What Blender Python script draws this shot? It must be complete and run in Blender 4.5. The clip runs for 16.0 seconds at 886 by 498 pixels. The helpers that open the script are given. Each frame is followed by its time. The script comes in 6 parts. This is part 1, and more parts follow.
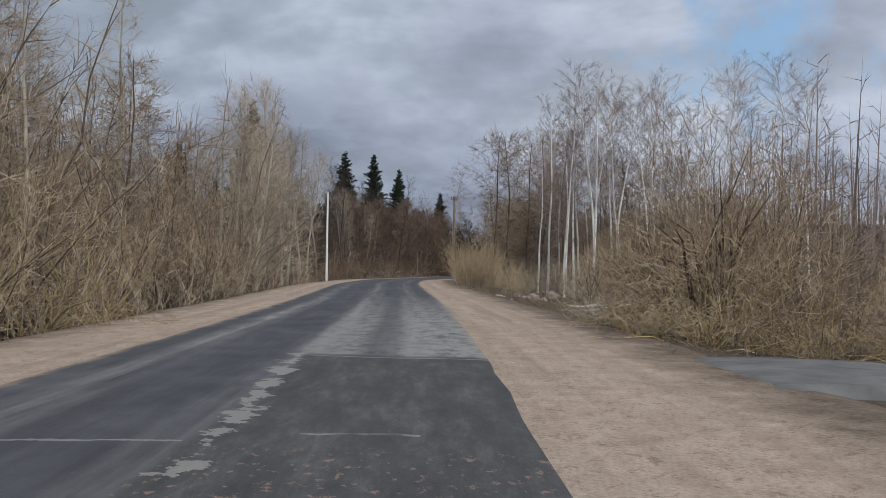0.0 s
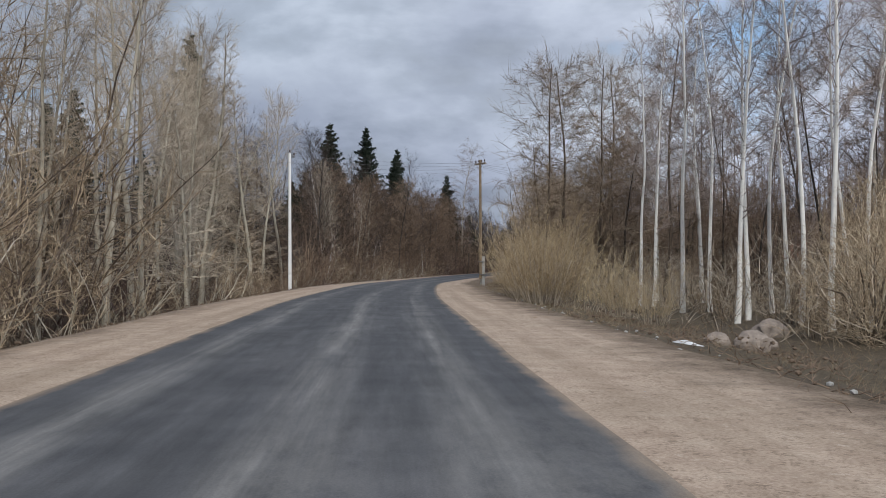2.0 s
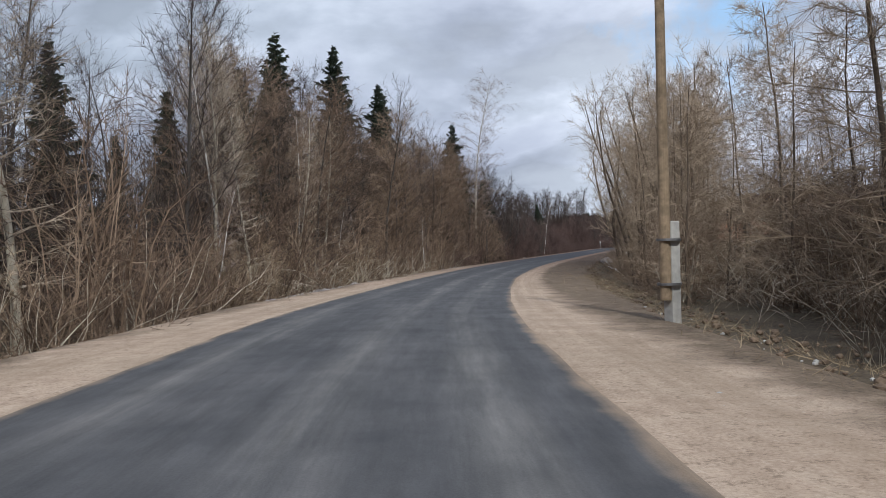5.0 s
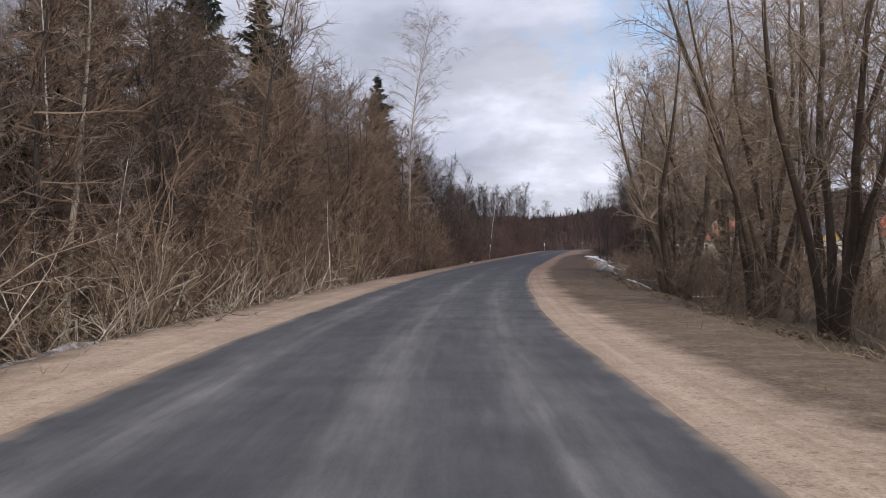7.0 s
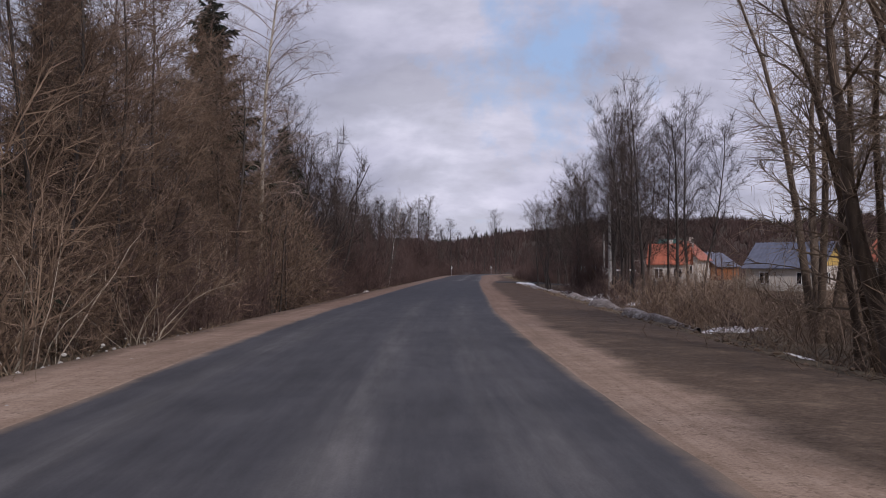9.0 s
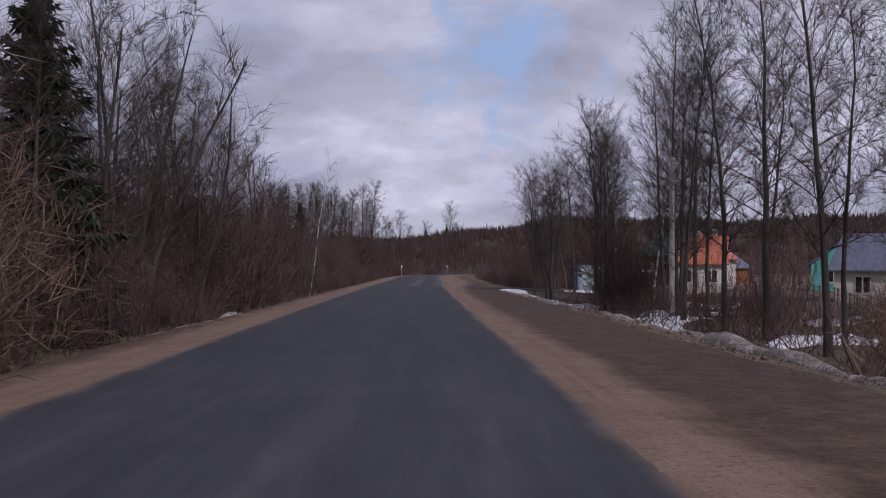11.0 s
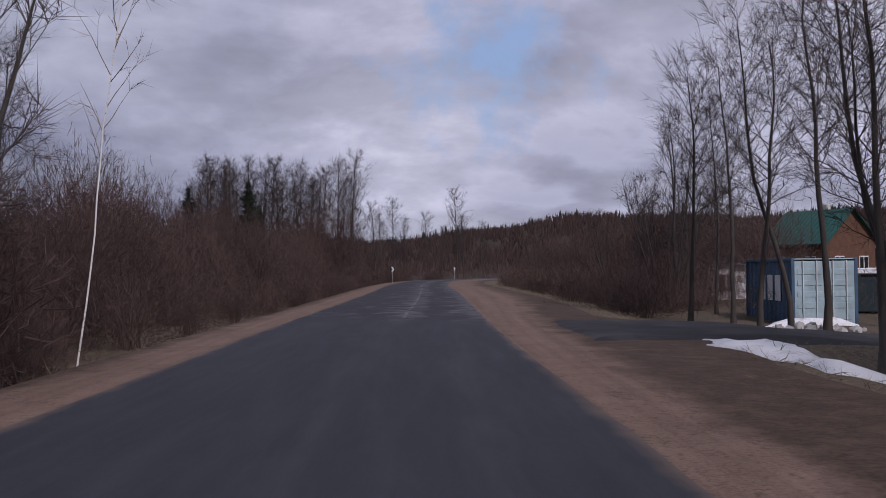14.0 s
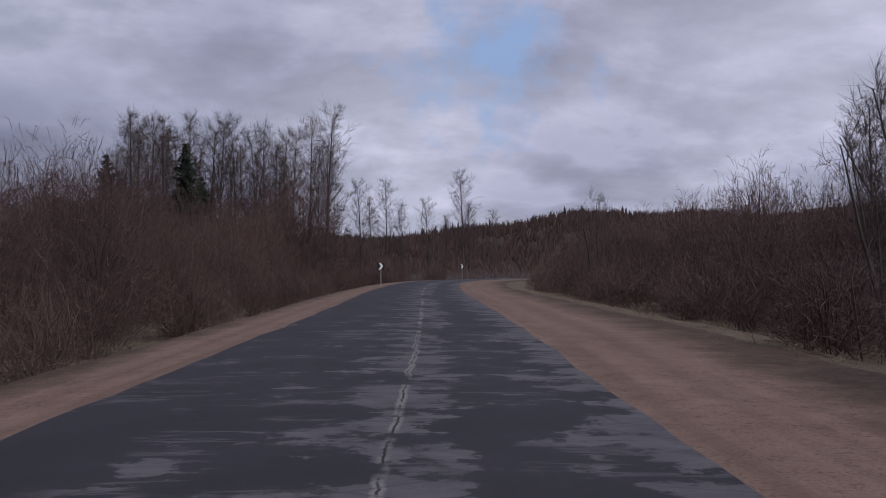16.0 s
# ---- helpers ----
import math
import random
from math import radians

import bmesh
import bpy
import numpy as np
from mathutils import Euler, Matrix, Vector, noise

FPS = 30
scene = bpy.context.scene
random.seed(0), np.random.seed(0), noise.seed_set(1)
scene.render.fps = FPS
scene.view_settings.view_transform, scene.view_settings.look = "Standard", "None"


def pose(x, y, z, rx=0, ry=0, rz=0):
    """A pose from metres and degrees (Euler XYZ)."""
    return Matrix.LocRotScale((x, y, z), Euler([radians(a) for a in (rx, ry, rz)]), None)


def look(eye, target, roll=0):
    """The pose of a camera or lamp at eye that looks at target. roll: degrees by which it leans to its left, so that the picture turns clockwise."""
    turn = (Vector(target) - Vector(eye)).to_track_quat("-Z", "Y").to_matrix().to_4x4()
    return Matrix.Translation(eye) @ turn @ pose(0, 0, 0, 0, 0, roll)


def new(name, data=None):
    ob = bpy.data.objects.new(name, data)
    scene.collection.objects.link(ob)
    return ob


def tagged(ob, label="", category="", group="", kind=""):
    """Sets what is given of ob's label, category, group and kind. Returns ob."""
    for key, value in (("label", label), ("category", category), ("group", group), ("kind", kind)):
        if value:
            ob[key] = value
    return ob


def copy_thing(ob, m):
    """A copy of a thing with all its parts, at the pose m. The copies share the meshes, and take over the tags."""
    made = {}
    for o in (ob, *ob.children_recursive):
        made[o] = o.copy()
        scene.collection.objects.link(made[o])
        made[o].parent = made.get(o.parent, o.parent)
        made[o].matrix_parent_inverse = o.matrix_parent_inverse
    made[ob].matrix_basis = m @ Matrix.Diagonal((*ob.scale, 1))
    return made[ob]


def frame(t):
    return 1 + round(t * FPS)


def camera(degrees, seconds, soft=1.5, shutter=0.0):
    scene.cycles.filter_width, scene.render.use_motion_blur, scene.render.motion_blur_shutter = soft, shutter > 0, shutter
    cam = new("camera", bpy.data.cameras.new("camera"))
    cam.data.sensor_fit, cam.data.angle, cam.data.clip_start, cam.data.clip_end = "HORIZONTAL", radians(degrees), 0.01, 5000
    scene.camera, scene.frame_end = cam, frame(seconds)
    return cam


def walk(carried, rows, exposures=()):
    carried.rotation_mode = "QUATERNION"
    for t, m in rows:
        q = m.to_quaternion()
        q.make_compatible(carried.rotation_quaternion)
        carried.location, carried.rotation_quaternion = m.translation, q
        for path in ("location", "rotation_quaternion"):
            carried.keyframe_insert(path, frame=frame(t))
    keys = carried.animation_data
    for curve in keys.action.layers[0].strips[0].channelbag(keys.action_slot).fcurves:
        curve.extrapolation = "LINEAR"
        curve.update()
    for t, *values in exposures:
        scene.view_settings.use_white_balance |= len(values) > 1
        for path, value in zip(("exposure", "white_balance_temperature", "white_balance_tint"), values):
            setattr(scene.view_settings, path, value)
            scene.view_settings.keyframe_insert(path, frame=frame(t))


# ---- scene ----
cam = camera(49.0, 16.0, soft=0.75)
PATH = [
    (0, (0.000, 0.000, 1.407), (-0.060, 9.999, 1.561), 0.90),
    (0.5, (-0.485, 8.213, 1.406), (-0.537, 18.212, 1.544), 0.98),
    (1, (-0.954, 16.438, 1.404), (-1.000, 26.437, 1.535), 0.22),
    (1.5, (-1.410, 24.673, 1.401), (-1.457, 34.672, 1.525), -0.08),
    (2, (-1.855, 32.919, 1.399), (-1.902, 42.919, 1.510), -0.19),
    (2.5, (-2.291, 41.176, 1.397), (-2.344, 51.176, 1.495), -0.60),
    (3, (-2.719, 49.444, 1.394), (-2.772, 59.443, 1.514), -0.73),
    (3.5, (-3.133, 57.723, 1.384), (-3.180, 67.723, 1.475), -0.93),
    (4, (-3.534, 66.013, 1.360), (-3.589, 76.013, 1.397), -1.30),
    (4.6, (-3.929, 76.008, 1.312), (-3.940, 86.008, 1.295), -1.35),
    (5.2, (-4.155, 86.083, 1.246), (-4.061, 96.082, 1.186), -1.39),
    (5.8, (-4.208, 96.234, 1.169), (-3.938, 106.230, 1.091), -1.44),
    (6.3, (-4.115, 104.751, 1.096), (-3.640, 114.739, 1.029), -1.48),
    (6.5, (-4.033, 108.171, 1.064), (-3.459, 118.154, 1.009), -1.12),
    (7, (-3.658, 116.752, 0.979), (-2.817, 126.716, 0.933), -0.64),
    (7.5, (-3.038, 125.371, 0.885), (-1.958, 135.312, 0.915), -0.77),
    (8, (-2.182, 134.021, 0.803), (-0.867, 143.933, 0.945), -1.50),
    (8.5, (-1.078, 142.637, 0.743), (0.558, 152.500, 0.925), -0.26),
    (9.1, (0.502, 152.853, 0.701), (2.472, 162.655, 0.893), -0.08),
    (9.7, (2.279, 162.942, 0.691), (4.519, 172.686, 0.858), 0.11),
    (10.3, (4.244, 172.900, 0.688), (6.655, 182.604, 0.838), 0.29),
    (10.8, (6.021, 181.098, 0.685), (8.470, 190.791, 0.854), 0.44),
    (11, (6.752, 184.353, 0.683), (9.188, 194.050, 0.871), 0.40),
    (11.5, (8.569, 192.448, 0.677), (11.017, 202.142, 0.885), 0.25),
    (12, (10.366, 200.482, 0.670), (12.804, 210.177, 0.891), -0.05),
    (12.5, (12.146, 208.464, 0.662), (14.589, 218.158, 0.879), -0.39),
    (13, (13.923, 216.403, 0.654), (16.372, 226.096, 0.874), -0.10),
    (13.5, (15.696, 224.301, 0.646), (18.145, 233.994, 0.861), -0.08),
    (14, (17.464, 232.157, 0.638), (19.920, 241.848, 0.854), -0.57),
    (14.5, (19.227, 239.971, 0.630), (21.683, 249.662, 0.828), -0.40),
    (15, (20.982, 247.743, 0.622), (23.435, 257.436, 0.825), -0.30),
    (15.5, (22.728, 255.475, 0.615), (25.183, 265.167, 0.814), -0.34),
    (16, (24.473, 263.164, 0.609), (26.942, 272.852, 0.804), -0.21),
]
walk(cam, [(t, look(eye, target, roll)) for t, eye, target, roll in PATH],
     [(0, -0.46, 5900, 8), (2.5, -0.22, 5900, 8), (4.2, -0.06, 5900, 8), (6.3, 0.06, 6000, 9), (7.0, 0.0, 6200, 15), (8.0, -0.2, 6200, 20), (10.8, -0.51, 5980, 26), (12.5, -0.52, 5960, 25), (14.0, -0.62, 5930, 25), (16, -0.62, 5880, 23)])

# ---- world, sun ----
SUN_AZ, SUN_EL = radians(171.0), radians(41.0)   # behind the camera
world = bpy.data.worlds.new("sky")
scene.world = world
world.use_nodes = True


def nd(nt, kind, **inputs):
    n = nt.nodes.new(kind)
    for k, v in inputs.items():
        key = int(k[1:]) if k[0] == "i" and k[1:].isdigit() else k.replace("_", " ")
        n.inputs[key].default_value = v
    return n


def math_node(nt, op, a, b=None, clamp=False):
    n = nt.nodes.new("ShaderNodeMath")
    n.operation, n.use_clamp = op, clamp
    for i, v in enumerate((a, b)):
        if v is None:
            continue
        if isinstance(v, (int, float)):
            n.inputs[i].default_value = v
        else:
            nt.links.new(v, n.inputs[i])
    return n.outputs[0]


def ramp(nt, fac, stops):
    n = nt.nodes.new("ShaderNodeValToRGB")
    el = n.color_ramp.elements
    while len(el) < len(stops):
        el.new(0.5)
    for e, (p, c) in zip(el, stops):
        e.position, e.color = p, (*c, 1) if len(c) == 3 else c
    nt.links.new(fac, n.inputs[0])
    return n.outputs[0]


def mix(nt, fac, a, b, blend="MIX"):
    n = nt.nodes.new("ShaderNodeMix")
    n.data_type, n.blend_type = "RGBA", blend
    for sock, v in ((n.inputs[0], fac), (n.inputs[6], a), (n.inputs[7], b)):
        if isinstance(v, (int, float)):
            sock.default_value = v
        elif isinstance(v, tuple):
            sock.default_value = (*v, 1) if len(v) == 3 else v
        else:
            nt.links.new(v, sock)
    return n.outputs[2]


def make_world():
    nt = world.node_tree
    nt.nodes.clear()
    out = nt.nodes.new("ShaderNodeOutputWorld")
    bg = nt.nodes.new("ShaderNodeBackground")
    sky = nt.nodes.new("ShaderNodeTexSky")
    sky.sky_type, sky.sun_disc = "NISHITA", False
    sky.sun_elevation, sky.sun_rotation = SUN_EL, SUN_AZ
    tc = nt.nodes.new("ShaderNodeTexCoord")
    sep = nt.nodes.new("ShaderNodeSeparateXYZ")
    nt.links.new(tc.outputs["Generated"], sep.inputs[0])

    def deck_noise(rise, scale, detail, rough, shift):
        """Cloud on a flat deck overhead, drawn together towards the horizon."""
        up = math_node(nt, "ADD", math_node(nt, "MAXIMUM", sep.outputs[2], 0.0), 0.27 + rise)
        c = nt.nodes.new("ShaderNodeCombineXYZ")
        nt.links.new(math_node(nt, "DIVIDE", sep.outputs[0], up), c.inputs[0])
        nt.links.new(math_node(nt, "DIVIDE", sep.outputs[1], up), c.inputs[1])
        mp = nt.nodes.new("ShaderNodeMapping")
        mp.inputs["Location"].default_value = shift
        nt.links.new(c.outputs[0], mp.inputs[0])
        n = nd(nt, "ShaderNodeTexNoise", Scale=scale, Detail=detail, Roughness=rough, Distortion=0.15)
        nt.links.new(mp.outputs[0], n.inputs["Vector"])
        return n.outputs["Fac"]

    big, over = deck_noise(0.0, 1.5, 7.0, 0.52, CLOUD_SHIFT), deck_noise(0.03, 1.5, 7.0, 0.52, CLOUD_SHIFT)
    wide = deck_noise(0.0, 0.45, 2.0, 0.5, (3.1, 1.7, 0.0))
    # grey undersides, pale thin places, and bright rims where a bank ends upwards
    deck = ramp(nt, math_node(nt, "ADD", math_node(nt, "MULTIPLY", big, 0.72), math_node(nt, "MULTIPLY", wide, 0.28)),
                [(0.36, (0.80, 0.83, 0.88)), (0.46, (0.70, 0.72, 0.78)), (0.52, (0.555, 0.575, 0.645)), (0.58, (0.465, 0.485, 0.56)), (0.68, (0.40, 0.42, 0.50))])
    rim = math_node(nt, "MULTIPLY", math_node(nt, "SUBTRACT", big, over), 3.2)
    rim = ramp(nt, math_node(nt, "ADD", rim, 0.5), [(0.30, (0.82, 0.82, 0.82)), (0.5, (1.0, 1.0, 1.0)), (0.72, (1.32, 1.30, 1.27))])
    deck = mix(nt, 1.0, deck, rim, "MULTIPLY")
    # the cover thins out towards the right of the road
    side = ramp(nt, math_node(nt, "ADD", math_node(nt, "MULTIPLY", sep.outputs[0], 0.8), 0.5), [(0.25, (0.66, 0.69, 0.73)), (0.5, (0.82, 0.84, 0.87)), (0.72, (1.14, 1.14, 1.13))])
    deck = mix(nt, 1.0, deck, side, "MULTIPLY")
    skyc = mix(nt, 1.0, sky.outputs[0], (0.12, 0.12, 0.12), "MULTIPLY")
    lift = mix(nt, 0.8, skyc, (0.44, 0.66, 0.92))
    # thin places where the blue shows, one of them over the road's far end
    gap = ramp(nt, big, [(0.26, (1, 1, 1)), (0.34, (0, 0, 0))])
    away = nd(nt, "ShaderNodeVectorMath")
    away.operation = "DISTANCE"
    away.inputs[1].default_value = BLUE
    soft = nd(nt, "ShaderNodeTexNoise", Scale=11.0, Detail=6.0, Roughness=0.6)
    nt.links.new(tc.outputs["Generated"], soft.inputs["Vector"])
    flat = nt.nodes.new("ShaderNodeMapping")
    flat.inputs["Scale"].default_value = (1.0, 1.0, 1.5)
    nt.links.new(tc.outputs["Generated"], flat.inputs[0])
    nt.links.new(flat.outputs[0], away.inputs[0])
    reach = math_node(nt, "ADD", away.outputs["Value"], math_node(nt, "MULTIPLY", math_node(nt, "SUBTRACT", soft.outputs["Fac"], 0.5), 0.42))
    hole = ramp(nt, reach, [(0.03, (0.9, 0.9, 0.9)), (0.11, (0, 0, 0))])
    both = mix(nt, math_node(nt, "MAXIMUM", gap, hole), deck, lift)
    nt.links.new(both, bg.inputs[0])
    bg.inputs[1].default_value = 1.0
    nt.links.new(bg.outputs[0], out.inputs[0])


CLOUD_SHIFT, BLUE = (0.4, 0.9, 0.2), (0.270, 0.940, 0.31)
make_world()
sun = new("sun", bpy.data.lights.new("sun", "SUN"))
sun.data.energy, sun.data.angle, sun.data.color = 2.9, radians(3.0), (1.0, 0.93, 0.82)
sun.matrix_basis = Matrix.Translation((0, 0, 60)) @ Vector(
    (-math.sin(SUN_AZ) * math.cos(SUN_EL), -math.cos(SUN_AZ) * math.cos(SUN_EL), -math.sin(SUN_EL))).to_track_quat("-Z", "Y").to_matrix().to_4x4()

# ---- materials ----


def material(name, rough=0.9, metal=0.0):
    m = bpy.data.materials.new(name)
    m.use_nodes = True
    nt = m.node_tree
    b = nt.nodes["Principled BSDF"]
    b.inputs["Roughness"].default_value, b.inputs["Metallic"].default_value = rough, metal
    b.inputs["Specular IOR Level"].default_value = 0.25
    return m, nt, b


def position(nt):
    return nt.nodes.new("ShaderNodeNewGeometry").outputs["Position"]


def obj_coord(nt):
    return nt.nodes.new("ShaderNodeTexCoord").outputs["Object"]


def noise_tex(nt, vec, scale, detail=4.0, rough=0.6, stretch=None):
    n = nd(nt, "ShaderNodeTexNoise", Scale=scale, Detail=detail, Roughness=rough)
    if stretch:
        mp = nt.nodes.new("ShaderNodeMapping")
        mp.inputs["Scale"].default_value = stretch
        nt.links.new(vec, mp.inputs[0])
        vec = mp.outputs[0]
    nt.links.new(vec, n.inputs["Vector"])
    return n.outputs["Fac"]


def bump(nt, b, height, strength=0.4, dist=0.02):
    n = nd(nt, "ShaderNodeBump", Strength=strength, Distance=dist)
    nt.links.new(height, n.inputs["Height"])
    nt.links.new(n.outputs[0], b.inputs["Normal"])


def twig_material(name, dark, mid, light, rough=0.85):
    """Thin bark whose colour varies from shoot to shoot and from plant to plant."""
    m, nt, b = material(name, rough)
    geo = nt.nodes.new("ShaderNodeNewGeometry")
    info = nt.nodes.new("ShaderNodeObjectInfo")
    v = math_node(nt, "ADD", math_node(nt, "MULTIPLY", geo.outputs["Random Per Island"], 0.5), math_node(nt, "MULTIPLY", info.outputs["Random"], 0.4))
    grain = noise_tex(nt, geo.outputs["Position"], 9.0)
    v = math_node(nt, "ADD", v, math_node(nt, "MULTIPLY", math_node(nt, "SUBTRACT", grain, 0.5), 0.5))
    nt.links.new(ramp(nt, v, [(0.1, dark), (0.5, mid), (0.9, light)]), b.inputs["Base Color"])
    return m


def bark_material(name, base, dark, band=False, scale=1.0):
    m, nt, b = material(name, 0.85)
    co = obj_coord(nt)
    if band:
        f = noise_tex(nt, co, 3.0 * scale, 6.0, 0.7, (1.2, 1.2, 5.0))
        low = noise_tex(nt, co, 0.7, 3.0)
        col = ramp(nt, f, [(0.30, dark), (0.355, base), (0.8, tuple(min(1, c * 1.15) for c in base))])
        col = mix(nt, ramp(nt, low, [(0.55, (0, 0, 0)), (0.75, (0.3, 0.3, 0.3))]), col, dark)
    else:
        f = noise_tex(nt, co, 7.0 * scale, 6.0, 0.7, (1.0, 1.0, 0.22))
        low = noise_tex(nt, co, 0.6, 3.0)
        col = ramp(nt, f, [(0.3, dark), (0.7, base)])
        col = mix(nt, ramp(nt, low, [(0.4, (0, 0, 0)), (0.7, (0.6, 0.6, 0.6))]), col, tuple(c * 0.75 + 0.03 for c in base))
    info = nt.nodes.new("ShaderNodeObjectInfo")
    col = mix(nt, math_node(nt, "MULTIPLY", info.outputs["Random"], 0.12 if band else 0.35), col, dark)
    nt.links.new(col, b.inputs["Base Color"])
    bump(nt, b, f, 0.6, 0.02)
    return m


M_BIRCH = bark_material("birch_bark", (0.84, 0.82, 0.78), (0.12, 0.105, 0.09), band=True)
M_ASPEN = bark_material("aspen_bark", (0.64, 0.585, 0.48), (0.27, 0.235, 0.18))
M_ALDER = bark_material("alder_bark", (0.09, 0.076, 0.067), (0.032, 0.028, 0.026))
M_WILLOWBARK = bark_material("willow_bark", (0.165, 0.122, 0.09), (0.055, 0.042, 0.032))
M_SPRUCEBARK = bark_material("spruce_bark", (0.16, 0.12, 0.09), (0.06, 0.045, 0.035))
M_TWIG_BIRCH = twig_material("birch_twig", (0.155, 0.118, 0.10), (0.31, 0.245, 0.212), (0.46, 0.39, 0.345))
M_TWIG_ALDER = twig_material("alder_twig", (0.034, 0.027, 0.025), (0.072, 0.056, 0.049), (0.135, 0.106, 0.09))
M_TWIG_TAN = twig_material("willow_twig_tan", (0.16, 0.112, 0.07), (0.42, 0.325, 0.22), (0.68, 0.57, 0.42))
M_TWIG_ASPEN = twig_material("aspen_twig", (0.24, 0.195, 0.15), (0.46, 0.39, 0.305), (0.66, 0.575, 0.465))
M_TWIG_GOLD = twig_material("willow_twig_gold", (0.22, 0.155, 0.09), (0.50, 0.39, 0.235), (0.74, 0.62, 0.42))
M_TWIG_OLIVE = twig_material("olive_willow_limb", (0.20, 0.15, 0.055), (0.42, 0.335, 0.13), (0.60, 0.49, 0.22))
# deeper than the hazel brown: holds the cloud shade on the later bushes
M_TWIG_RED = twig_material("brush_twig_brown", (0.044, 0.028, 0.025), (0.092, 0.060, 0.053), (0.145, 0.098, 0.086))
M_TWIG_HAZEL = twig_material("hazel_twig_brown", (0.085, 0.058, 0.042), (0.20, 0.141, 0.10), (0.34, 0.255, 0.185))
M_TWIG_CRACK = twig_material("crack_willow_twig", (0.155, 0.117, 0.083), (0.33, 0.255, 0.185), (0.51, 0.415, 0.31))
M_NEEDLE = twig_material("spruce_needles", (0.010, 0.018, 0.010), (0.022, 0.030, 0.018), (0.042, 0.048, 0.028), 0.7)
M_DRYGRASS = twig_material("dry_grass_blades", (0.13, 0.095, 0.06), (0.26, 0.20, 0.13), (0.42, 0.34, 0.23))


def ground_material():
    m, nt, b = material("forest_floor", 0.95)
    p = position(nt)
    big, mid, fine = noise_tex(nt, p, 0.12, 4), noise_tex(nt, p, 0.9, 5), noise_tex(nt, p, 9.0, 6, 0.7)
    col = ramp(nt, mid, [(0.3, (0.045, 0.032, 0.024)), (0.5, (0.095, 0.07, 0.05)), (0.72, (0.14, 0.105, 0.07))])
    col = mix(nt, ramp(nt, big, [(0.42, (0, 0, 0)), (0.6, (0.55, 0.55, 0.55))]), col, (0.13, 0.105, 0.066))
    col = mix(nt, 0.55, col, ramp(nt, fine, [(0.3, (0.03, 0.024, 0.019)), (0.65, (0.20, 0.16, 0.11))]))
    sep = nt.nodes.new("ShaderNodeSeparateXYZ")
    nt.links.new(p, sep.inputs[0])
    # the ground turns dark brown on the land beyond the last bend
    col = mix(nt, math_node(nt, "MULTIPLY", math_node(nt, "SUBTRACT", sep.outputs[1], 385.0), 0.03, True), col, mix(nt, big, (0.030, 0.022, 0.017), (0.055, 0.040, 0.028)))
    nt.links.new(col, b.inputs["Base Color"])
    bump(nt, b, fine, 0.9, 0.06)
    return m


